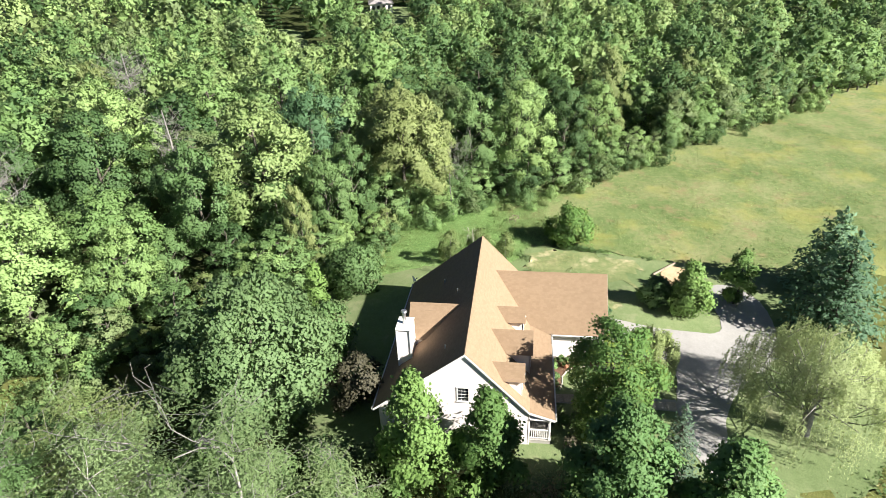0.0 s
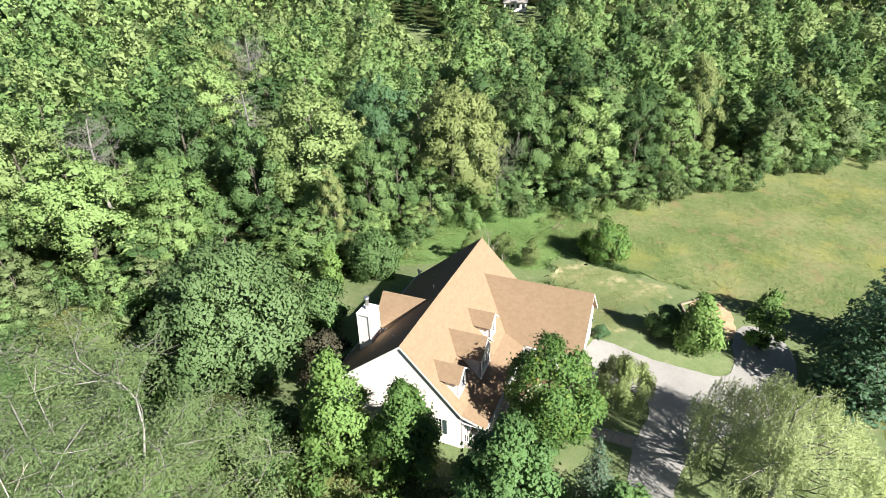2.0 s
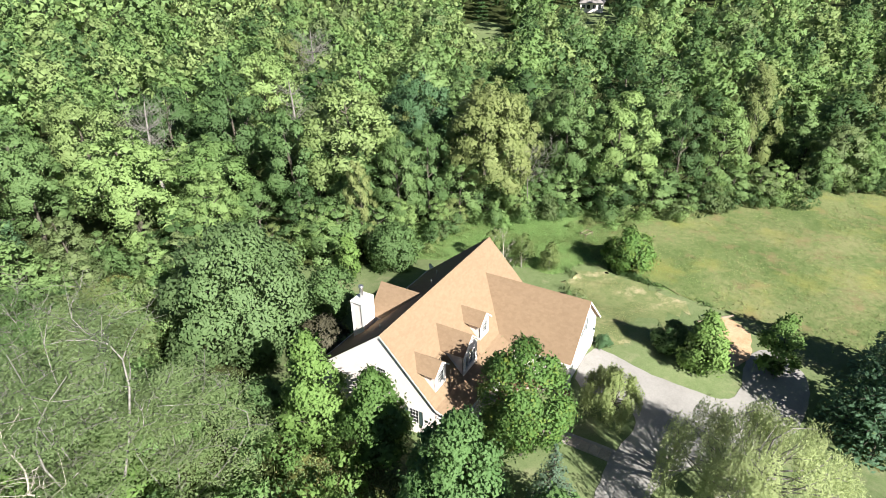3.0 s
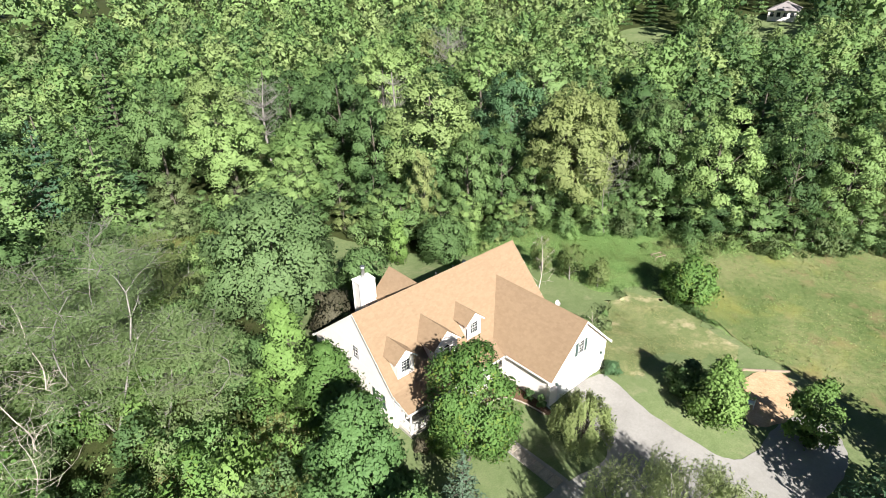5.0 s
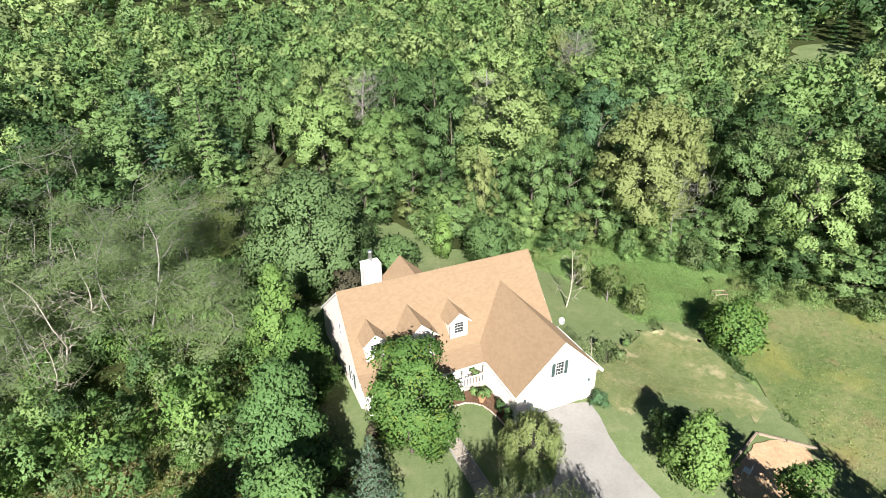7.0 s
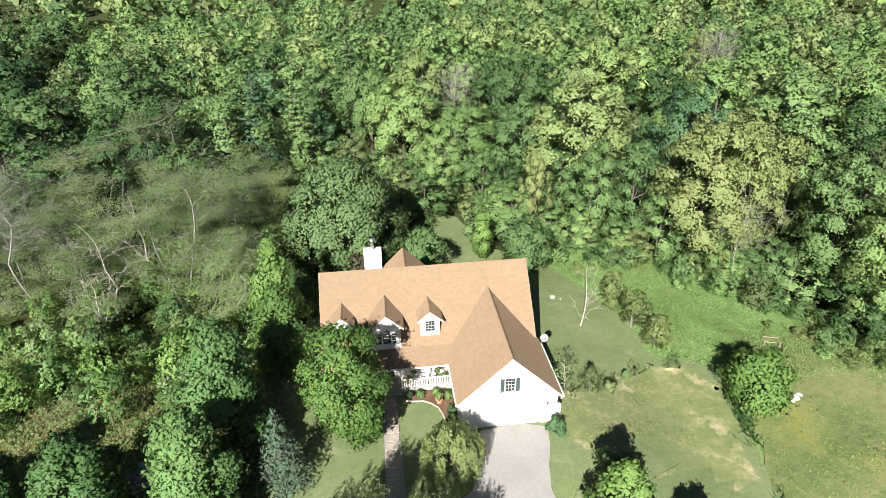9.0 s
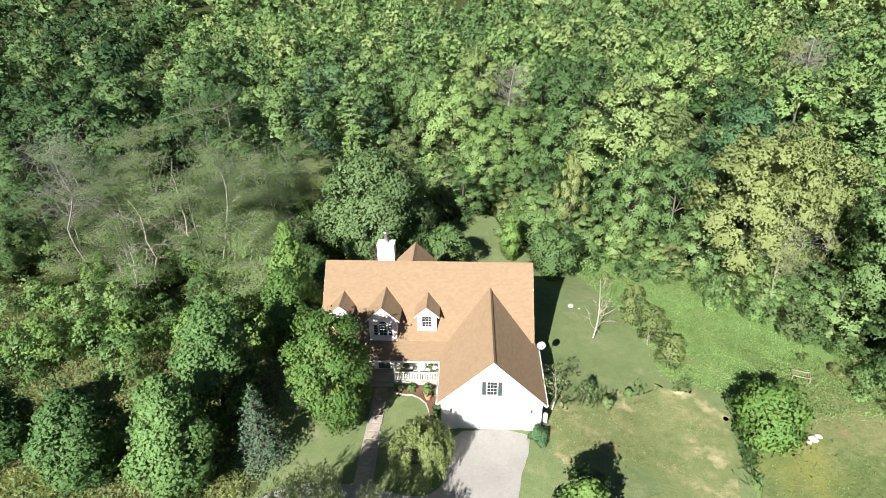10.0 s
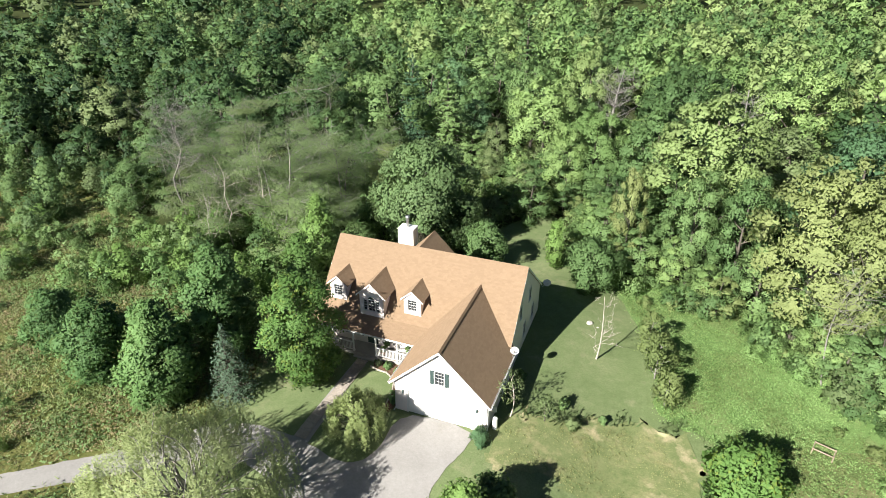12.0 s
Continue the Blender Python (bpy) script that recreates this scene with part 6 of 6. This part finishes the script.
# garden path of worn slabs from the porch to the driveway
walk_sheet = tagged(patch("garden_path", [[(33.3, -15.9), (34.6, -15.9), (34.4, -6.4), (33.4, -6.4)]], 0.4, 0.02, M_GRAVEL), "slab path from the porch to the driveway", "path")
M_SLAB = ground_material("worn_concrete", [(0.3, (0.25, 0.22, 0.185)), (0.7, (0.37, 0.33, 0.285))], (0.20, 0.17, 0.13), 1.2, 6.0, 0.7, 0.01)
r = random.Random(5)
bm = bmesh.new()
bm_box(bm, -0.46, 0.46, -0.37, 0.37, -0.05, 0.0, 0.03)
slab_mesh = mesh_bm("slab", bm, M_SLAB)
for i in range(12):
    y = -6.85 - i * 0.775
    x = 33.9 + 0.12 * math.sin(i * 0.5)
    s = new("slab", slab_mesh)
    s.parent = walk_sheet
    s.matrix_world = pose(x, y, gz(x, y) + 0.075, r.uniform(-1, 1), r.uniform(-1, 1), r.uniform(-3, 3))

# curved edging of pale stones round the bed
edge_line = [(35.0, -7.0), (35.7, -7.2), (36.5, -7.25), (37.1, -7.6), (37.55, -8.1), (37.8, -8.8), (37.95, -9.6), (38.05, -10.4), (38.1, -11.1)]
edging = tagged(empty("bed_edging", Matrix.Translation((37, -8, 0))), "curved row of pale edging stones round the mulch bed", "edging")
EINV = edging.matrix_basis.inverted()
bm = bmesh.new()
bm_box(bm, -0.10, 0.10, -0.055, 0.055, -0.05, 0.08, 0.02)
stone_mesh = mesh_bm("stone", bm, paint_material("pale_concrete", (0.40, 0.36, 0.31), (0.26, 0.23, 0.19), 0.85, 0.6))
for a, b in zip(edge_line[:-1], edge_line[1:]):
    n = max(1, round(math.dist(a, b) / 0.22))
    for i in range(n):
        t = i / n
        x, y = a[0] + (b[0] - a[0]) * t, a[1] + (b[1] - a[1]) * t
        s = new("stone", stone_mesh)
        s.parent = edging
        s.matrix_parent_inverse = EINV
        s.matrix_basis = pose(x, y, gz(x, y) + 0.03, 0, 0, math.degrees(math.atan2(b[1] - a[1], b[0] - a[0])) + r.uniform(-6, 6))


# clipped and potted plants
def small_plant(name, x, y, z, R, H, seed, leaf, label, category="plant", size=0.12, lobes=12, flower=None):
    cm, _ = crown_mesh(name, LEAF[leaf], H, R, 0.02, seed, lobes=8, tufts=lobes * 4, per=18, size=size, tuft=0.28 * R, three=False)
    ob = new(name, cm)
    ob.location = (x, y, z)
    return tagged(ob, label, category)


small_plant("clipped_shrub", 45.75, -11.55, gz(45.75, -11.55) - 0.04, 0.8, 1.35, 801, "blue", "grey-green clipped round shrub at the garage corner", "shrub", 0.13, 20)
for i, (x, y, R, H, leaf, lab) in enumerate([(38.45, -7.2, 0.35, 0.7, "mid", "low green shrub in the mulch bed"), (37.6, -6.55, 0.4, 0.6, "bright", "leafy green plant in the mulch bed"), (36.3, -6.6, 0.4, 0.55, "mid", "leafy green plant in the mulch bed"),
                                         (35.5, -6.6, 0.3, 0.5, "olive", "leafy green plant in the mulch bed"), (38.5, -9.0, 0.42, 1.1, "dark", "dark green shrub beside the garage wall"), (38.5, -10.2, 0.42, 1.3, "dark", "dark green shrub beside the garage wall"),
                                         (46.7, -6.3, 0.5, 0.9, "dark", "dark shrub beside the garage wall"), (46.9, -4.0, 0.5, 0.8, "dark", "dark shrub beside the house wall"),
                                         (51.6, -7.2, 0.6, 1.0, "olive", "low olive shrub on the side lawn"), (53.6, -5.6, 0.35, 0.8, "mid", "small green shrub at the lawn's edge"), (50.6, -5.4, 0.5, 0.9, "mid", "small green shrub on the side lawn"),
                                         (29.0, -7.4, 0.6, 1.1, "purple", "dark bronze shrub at the porch corner"), (31.3, -7.0, 0.5, 0.8, "mid", "green shrub before the porch"), (32.4, -6.9, 0.4, 0.7, "olive", "green shrub before the porch")]):
    small_plant("shrub", x, y, gz(x, y) - 0.03, R, H, 810 + i, leaf, lab, "shrub", 0.14)


def potted(x, y, z, s, leaf, seed, lab):
    e = tagged(empty("potted_plant", Matrix.Translation((x, y, z))), lab, "potted plant")
    bm = bmesh.new()
    bmesh.ops.create_cone(bm, cap_ends=True, segments=16, radius1=0.17 * s, radius2=0.25 * s, depth=0.36 * s, matrix=Matrix.Translation((0, 0, 0.18 * s)))
    bmesh.ops.create_cone(bm, cap_ends=True, segments=16, radius1=0.275 * s, radius2=0.275 * s, depth=0.06 * s, matrix=Matrix.Translation((0, 0, 0.36 * s)))
    part("pot", bm, M_CLAY, e, "terracotta pot")
    cm, _ = crown_mesh("foliage", LEAF[leaf], 0.95 * s, 0.42 * s, 0.36 * s, seed, lobes=6, tufts=20, per=12, size=0.14, tuft=0.14, three=False)
    part("foliage", cm, None, e)


potted(37.7, -7.6, gz(37.7, -7.6) + 0.05, 1.1, "bright", 850, "terracotta pot of green leaves in the bed")
potted(35.4, -5.5, 0.33, 0.9, "bright", 851, "terracotta pot of green leaves on the porch")
potted(38.3, -5.5, 0.33, 0.9, "mid", 852, "terracotta pot of green leaves on the porch")
for i, x in enumerate((35.9, 37.8)):
    e = tagged(empty("hanging_basket", Matrix.Translation((x, -5.8, 1.55))), "hanging basket of trailing green leaves under the porch eave", "plant", "hanging baskets")
    bm = bmesh.new()
    bmesh.ops.create_cone(bm, cap_ends=True, segments=14, radius1=0.10, radius2=0.18, depth=0.18, matrix=Matrix.Translation((0, 0, 0.09)))
    part("basket", bm, M_MULCH, e)
    bm = bmesh.new()
    bm_rod(bm, (0, 0, 0.18), (0, 0, 0.91), 0.008, seg=5)
    part("hanger", bm, M_METAL, e)
    cm, _ = crown_mesh("foliage", LEAF["mid"], 0.45, 0.34, -0.1, 860 + i, lobes=6, tufts=20, per=12, size=0.13, tuft=0.12, three=False)
    part("foliage", cm, None, e)

# white bench on the porch
bench = tagged(empty("porch_bench", Matrix.Translation((37.0, -4.95, 0.33))), "white wooden bench under the porch windows", "bench")
for nm, q in (("seat", (-0.7, 0.7, -0.22, 0.2, 0.40, 0.44)), ("backrest", (-0.7, 0.7, 0.17, 0.21, 0.5, 0.85)), ("leg", (-0.68, -0.62, -0.2, 0.2, 0, 0.4)), ("leg", (0.62, 0.68, -0.2, 0.2, 0, 0.4))):
    bm = bmesh.new()
    bm_box(bm, *q, 0.008)
    part(nm, bm, M_TRIM, bench)

# meter box, gas bottle and lamps on the garage
box = block("meter_box", (0.3, 0.16, 0.5), pose(46.12, -8.9, 0.6), M_DISH, "grey electricity meter box on the garage wall", "meter box")
tank = tagged(empty("gas_bottle", Matrix.Translation((46.45, -9.9, gz(46.45, -9.9)))), "white gas bottle standing beside the garage wall", "gas bottle")
bm = bmesh.new()
bm_rod(bm, (0, 0, 0.03), (0, 0, 0.95), 0.19, seg=18)
bmesh.ops.create_uvsphere(bm, u_segments=18, v_segments=8, radius=0.19, matrix=Matrix.Translation((0, 0, 0.95)) @ Matrix.Diagonal((1, 1, 0.6, 1)))
part("cylinder", bm, M_TRIM, tank)
bm = bmesh.new()
bm_rod(bm, (0, 0, 1.04), (0, 0, 1.16), 0.05, seg=10)
part("valve", bm, M_METAL, tank)
for x in (39.6, 45.3):
    lamp = tagged(empty("wall_lamp", Matrix.Translation((x, GY - 0.02, 1.9))), "small dark wall lantern beside the garage door", "lamp", "garage lanterns")
    bm = bmesh.new()
    bm_box(bm, -0.05, 0.05, -0.03, 0.0, -0.1, 0.12, 0.005)
    part("bracket", bm, M_SHUTTER, lamp)
    bm = bmesh.new()
    bm_rod(bm, (0, -0.1, -0.1), (0, -0.1, 0.1), 0.055, 0.075, 8)
    bm_rod(bm, (0, -0.1, 0.1), (0, -0.1, 0.17), 0.085, 0.02, 8)
    part("lantern", bm, M_SHUTTER, lamp)

# timber-edged sandy play patch
timbers = tagged(empty("timber_edging", Matrix.Translation((55, -20, gz(55, -20)))), "grey timbers edging the sandy patch", "edging")
TI = timbers.matrix_basis.inverted()
for a, b in (((50.2, -19.9), (53.0, -19.0)), ((53.05, -18.98), (55.7, -18.1)), ((55.8, -18.15), (57.1, -19.5)), ((57.15, -19.55), (58.5, -21.0))):
    bm = bmesh.new()
    d = Vector((b[0] - a[0], b[1] - a[1], 0))
    bm_box(bm, -d.length / 2, d.length / 2, -0.08, 0.08, -0.05, 0.14, 0.015)
    t = new("timber", mesh_bm("timber", bm, M_WOOD))
    t.parent = timbers
    t.matrix_parent_inverse = TI
    mx_, my_ = (a[0] + b[0]) / 2, (a[1] + b[1]) / 2
    t.matrix_basis = pose(mx_, my_, gz(mx_, my_) + 0.05, 0, 0, math.degrees(math.atan2(d.y, d.x)))

chair = tagged(empty("garden_chair", pose(51.6, -20.6, gz(51.6, -20.6) + 0.07, 0, 0, 200)), "white plastic garden chair on the sandy patch", "chair")
for nm, q in (("seat", (-0.25, 0.25, -0.24, 0.24, 0.40, 0.44)), ("backrest", (-0.25, 0.25, 0.21, 0.25, 0.46, 0.9)), ("leg", (-0.25, -0.2, -0.24, -0.19, 0, 0.4)), ("leg", (0.2, 0.25, -0.24, -0.19, 0, 0.4)),
              ("leg", (-0.25, -0.2, 0.19, 0.24, 0, 0.4)), ("leg", (0.2, 0.25, 0.19, 0.24, 0, 0.4))):
    bm = bmesh.new()
    bm_box(bm, *q, 0.01)
    part(nm, bm, M_TRIM, chair)

# rail frame, pale stones and log pile
# an open frame of posts and rails; its use is not known
rail_frame = tagged(empty("post_rail_frame", pose(68.7, -2.6, gz(68.7, -2.6), 0, 0, -20)), "open weathered wooden frame of posts and rails standing in the weeds", "compost bin")
for nm, q in (("post", (-0.95, -0.85, -0.6, -0.5, -0.2, 0.9)), ("post", (0.85, 0.95, -0.6, -0.5, -0.2, 0.9)), ("post", (-0.95, -0.85, 0.5, 0.6, -0.2, 0.9)), ("post", (0.85, 0.95, 0.5, 0.6, -0.2, 0.9)),
              ("rail", (-0.85, 0.85, -0.58, -0.52, 0.72, 0.84)), ("rail", (-0.85, 0.85, 0.52, 0.58, 0.72, 0.84)), ("rail", (-0.93, -0.87, -0.5, 0.5, 0.72, 0.84)), ("rail", (0.87, 0.93, -0.5, 0.5, 0.72, 0.84))):
    bm = bmesh.new()
    bm_box(bm, *[v * 0.72 for v in q], 0.01)
    part(nm, bm, M_WOOD, rail_frame)
M_STONE = paint_material("pale_limestone", (0.46, 0.44, 0.40), (0.30, 0.28, 0.25), 0.85, 0.6)


def boulder(x, y, s, seed, flat=0.5, label="pale weathered stone lying in the grass"):
    bm = bmesh.new()
    bmesh.ops.create_icosphere(bm, subdivisions=2, radius=s)
    q = random.Random(seed)
    off = Vector((q.random() * 9, q.random() * 9, q.random() * 9))
    for v in bm.verts:
        v.co *= 1 + 0.35 * noise.noise(v.co / s * 1.2 + off)
        v.co.z *= flat
    ob = new("boulder", mesh_bm("boulder", bm, M_STONE))
    ob.location = (x, y, gz(x, y) + s * flat * 0.25)
    tagged(ob, label, "stone")


for i, (x, y, s) in enumerate([(66.2, -9.6, 0.36), (66.8, -9.3, 0.25), (65.8, -9.9, 0.2), (50.8, 6.4, 0.3), (51.6, 6.2, 0.10), (16.6, -10.6, 0.35), (17.6, -11.2, 0.3)]):
    boulder(x, y, s, 900 + i)
pile = tagged(empty("log_pile", pose(17.2, -12.2, gz(17.2, -12.2), 0, 0, 25)), "low pile of grey weathered logs in the rough grass", "log pile")
q = random.Random(8)
for i in range(16):
    row = i // 6
    bm = bmesh.new()
    rad = q.uniform(0.10, 0.17)
    yy = (i % 6) * 0.33 - 0.9 + row * 0.15
    bm_rod(bm, (-0.9 + q.uniform(-0.25, 0.25), yy, 0.14 + row * 0.26), (0.9 + q.uniform(-0.3, 0.3), yy + q.uniform(-0.12, 0.12), 0.14 + row * 0.26 + q.uniform(-0.03, 0.03)), rad, rad * 0.9, 9)
    part("log", bm, BARK_GREY, pile)


# the neighbour's house far off, and conifers round its lawn
def far_house(x, y, rot):
    z = gz(x, y) + 0.05
    h = tagged(empty("far_house", pose(x, y, z, 0, 0, rot)), "distant white house with a grey hipped roof among trees", "house")
    bm = bmesh.new()
    bm_box(bm, -7, 7, -4.5, 4.5, -0.5, 3.0)
    part("wall", bm, M_WHITE, h)
    bm = bmesh.new()
    v = [bm.verts.new(p) for p in ((-7.6, -5.1, 3.0), (7.6, -5.1, 3.0), (7.6, 5.1, 3.0), (-7.6, 5.1, 3.0), (-3, 0, 5.6), (3, 0, 5.6))]
    for f in ((0, 1, 5, 4), (2, 3, 4, 5), (1, 2, 5), (3, 0, 4), (3, 2, 1, 0)):
        bm.faces.new([v[i] for i in f])
    part("roof", bm, paint_material("grey_shingles", (0.24, 0.22, 0.22), (0.16, 0.15, 0.15), 0.9), h, "grey hipped roof")
    for sx in (-1,):
        for yy in (-3.2, -1.1, 1.1, 3.2):
            bm = bmesh.new()
            bm_box(bm, sx * 7.03, sx * 7.0, yy - 0.6, yy + 0.6, 0.9, 2.4)
            part("window", bm, M_GLASS, h)
    for xx in (-5, -2, 1.5, 4.5):
        bm = bmesh.new()
        bm_box(bm, xx - 0.6, xx + 0.6, -4.53, -4.5, 0.9, 2.4)
        part("window", bm, M_GLASS, h)


far_house(254, 57, 15)
for i, (x, y, top) in enumerate([(219, 90, 13), (214, 98, 12), (208, 70, 11), (228, 66, 12), (264, 70, 13), (268, 50, 14), (262, 42, 13), (190, 88, 9)]):
    conifer("spruce_tree", x, y, gz(x, y) + top, 3.2, 950 + i, "dark", "distant dark spruce beside the far lawn", 10, 1.1, 0.5, 1.0)
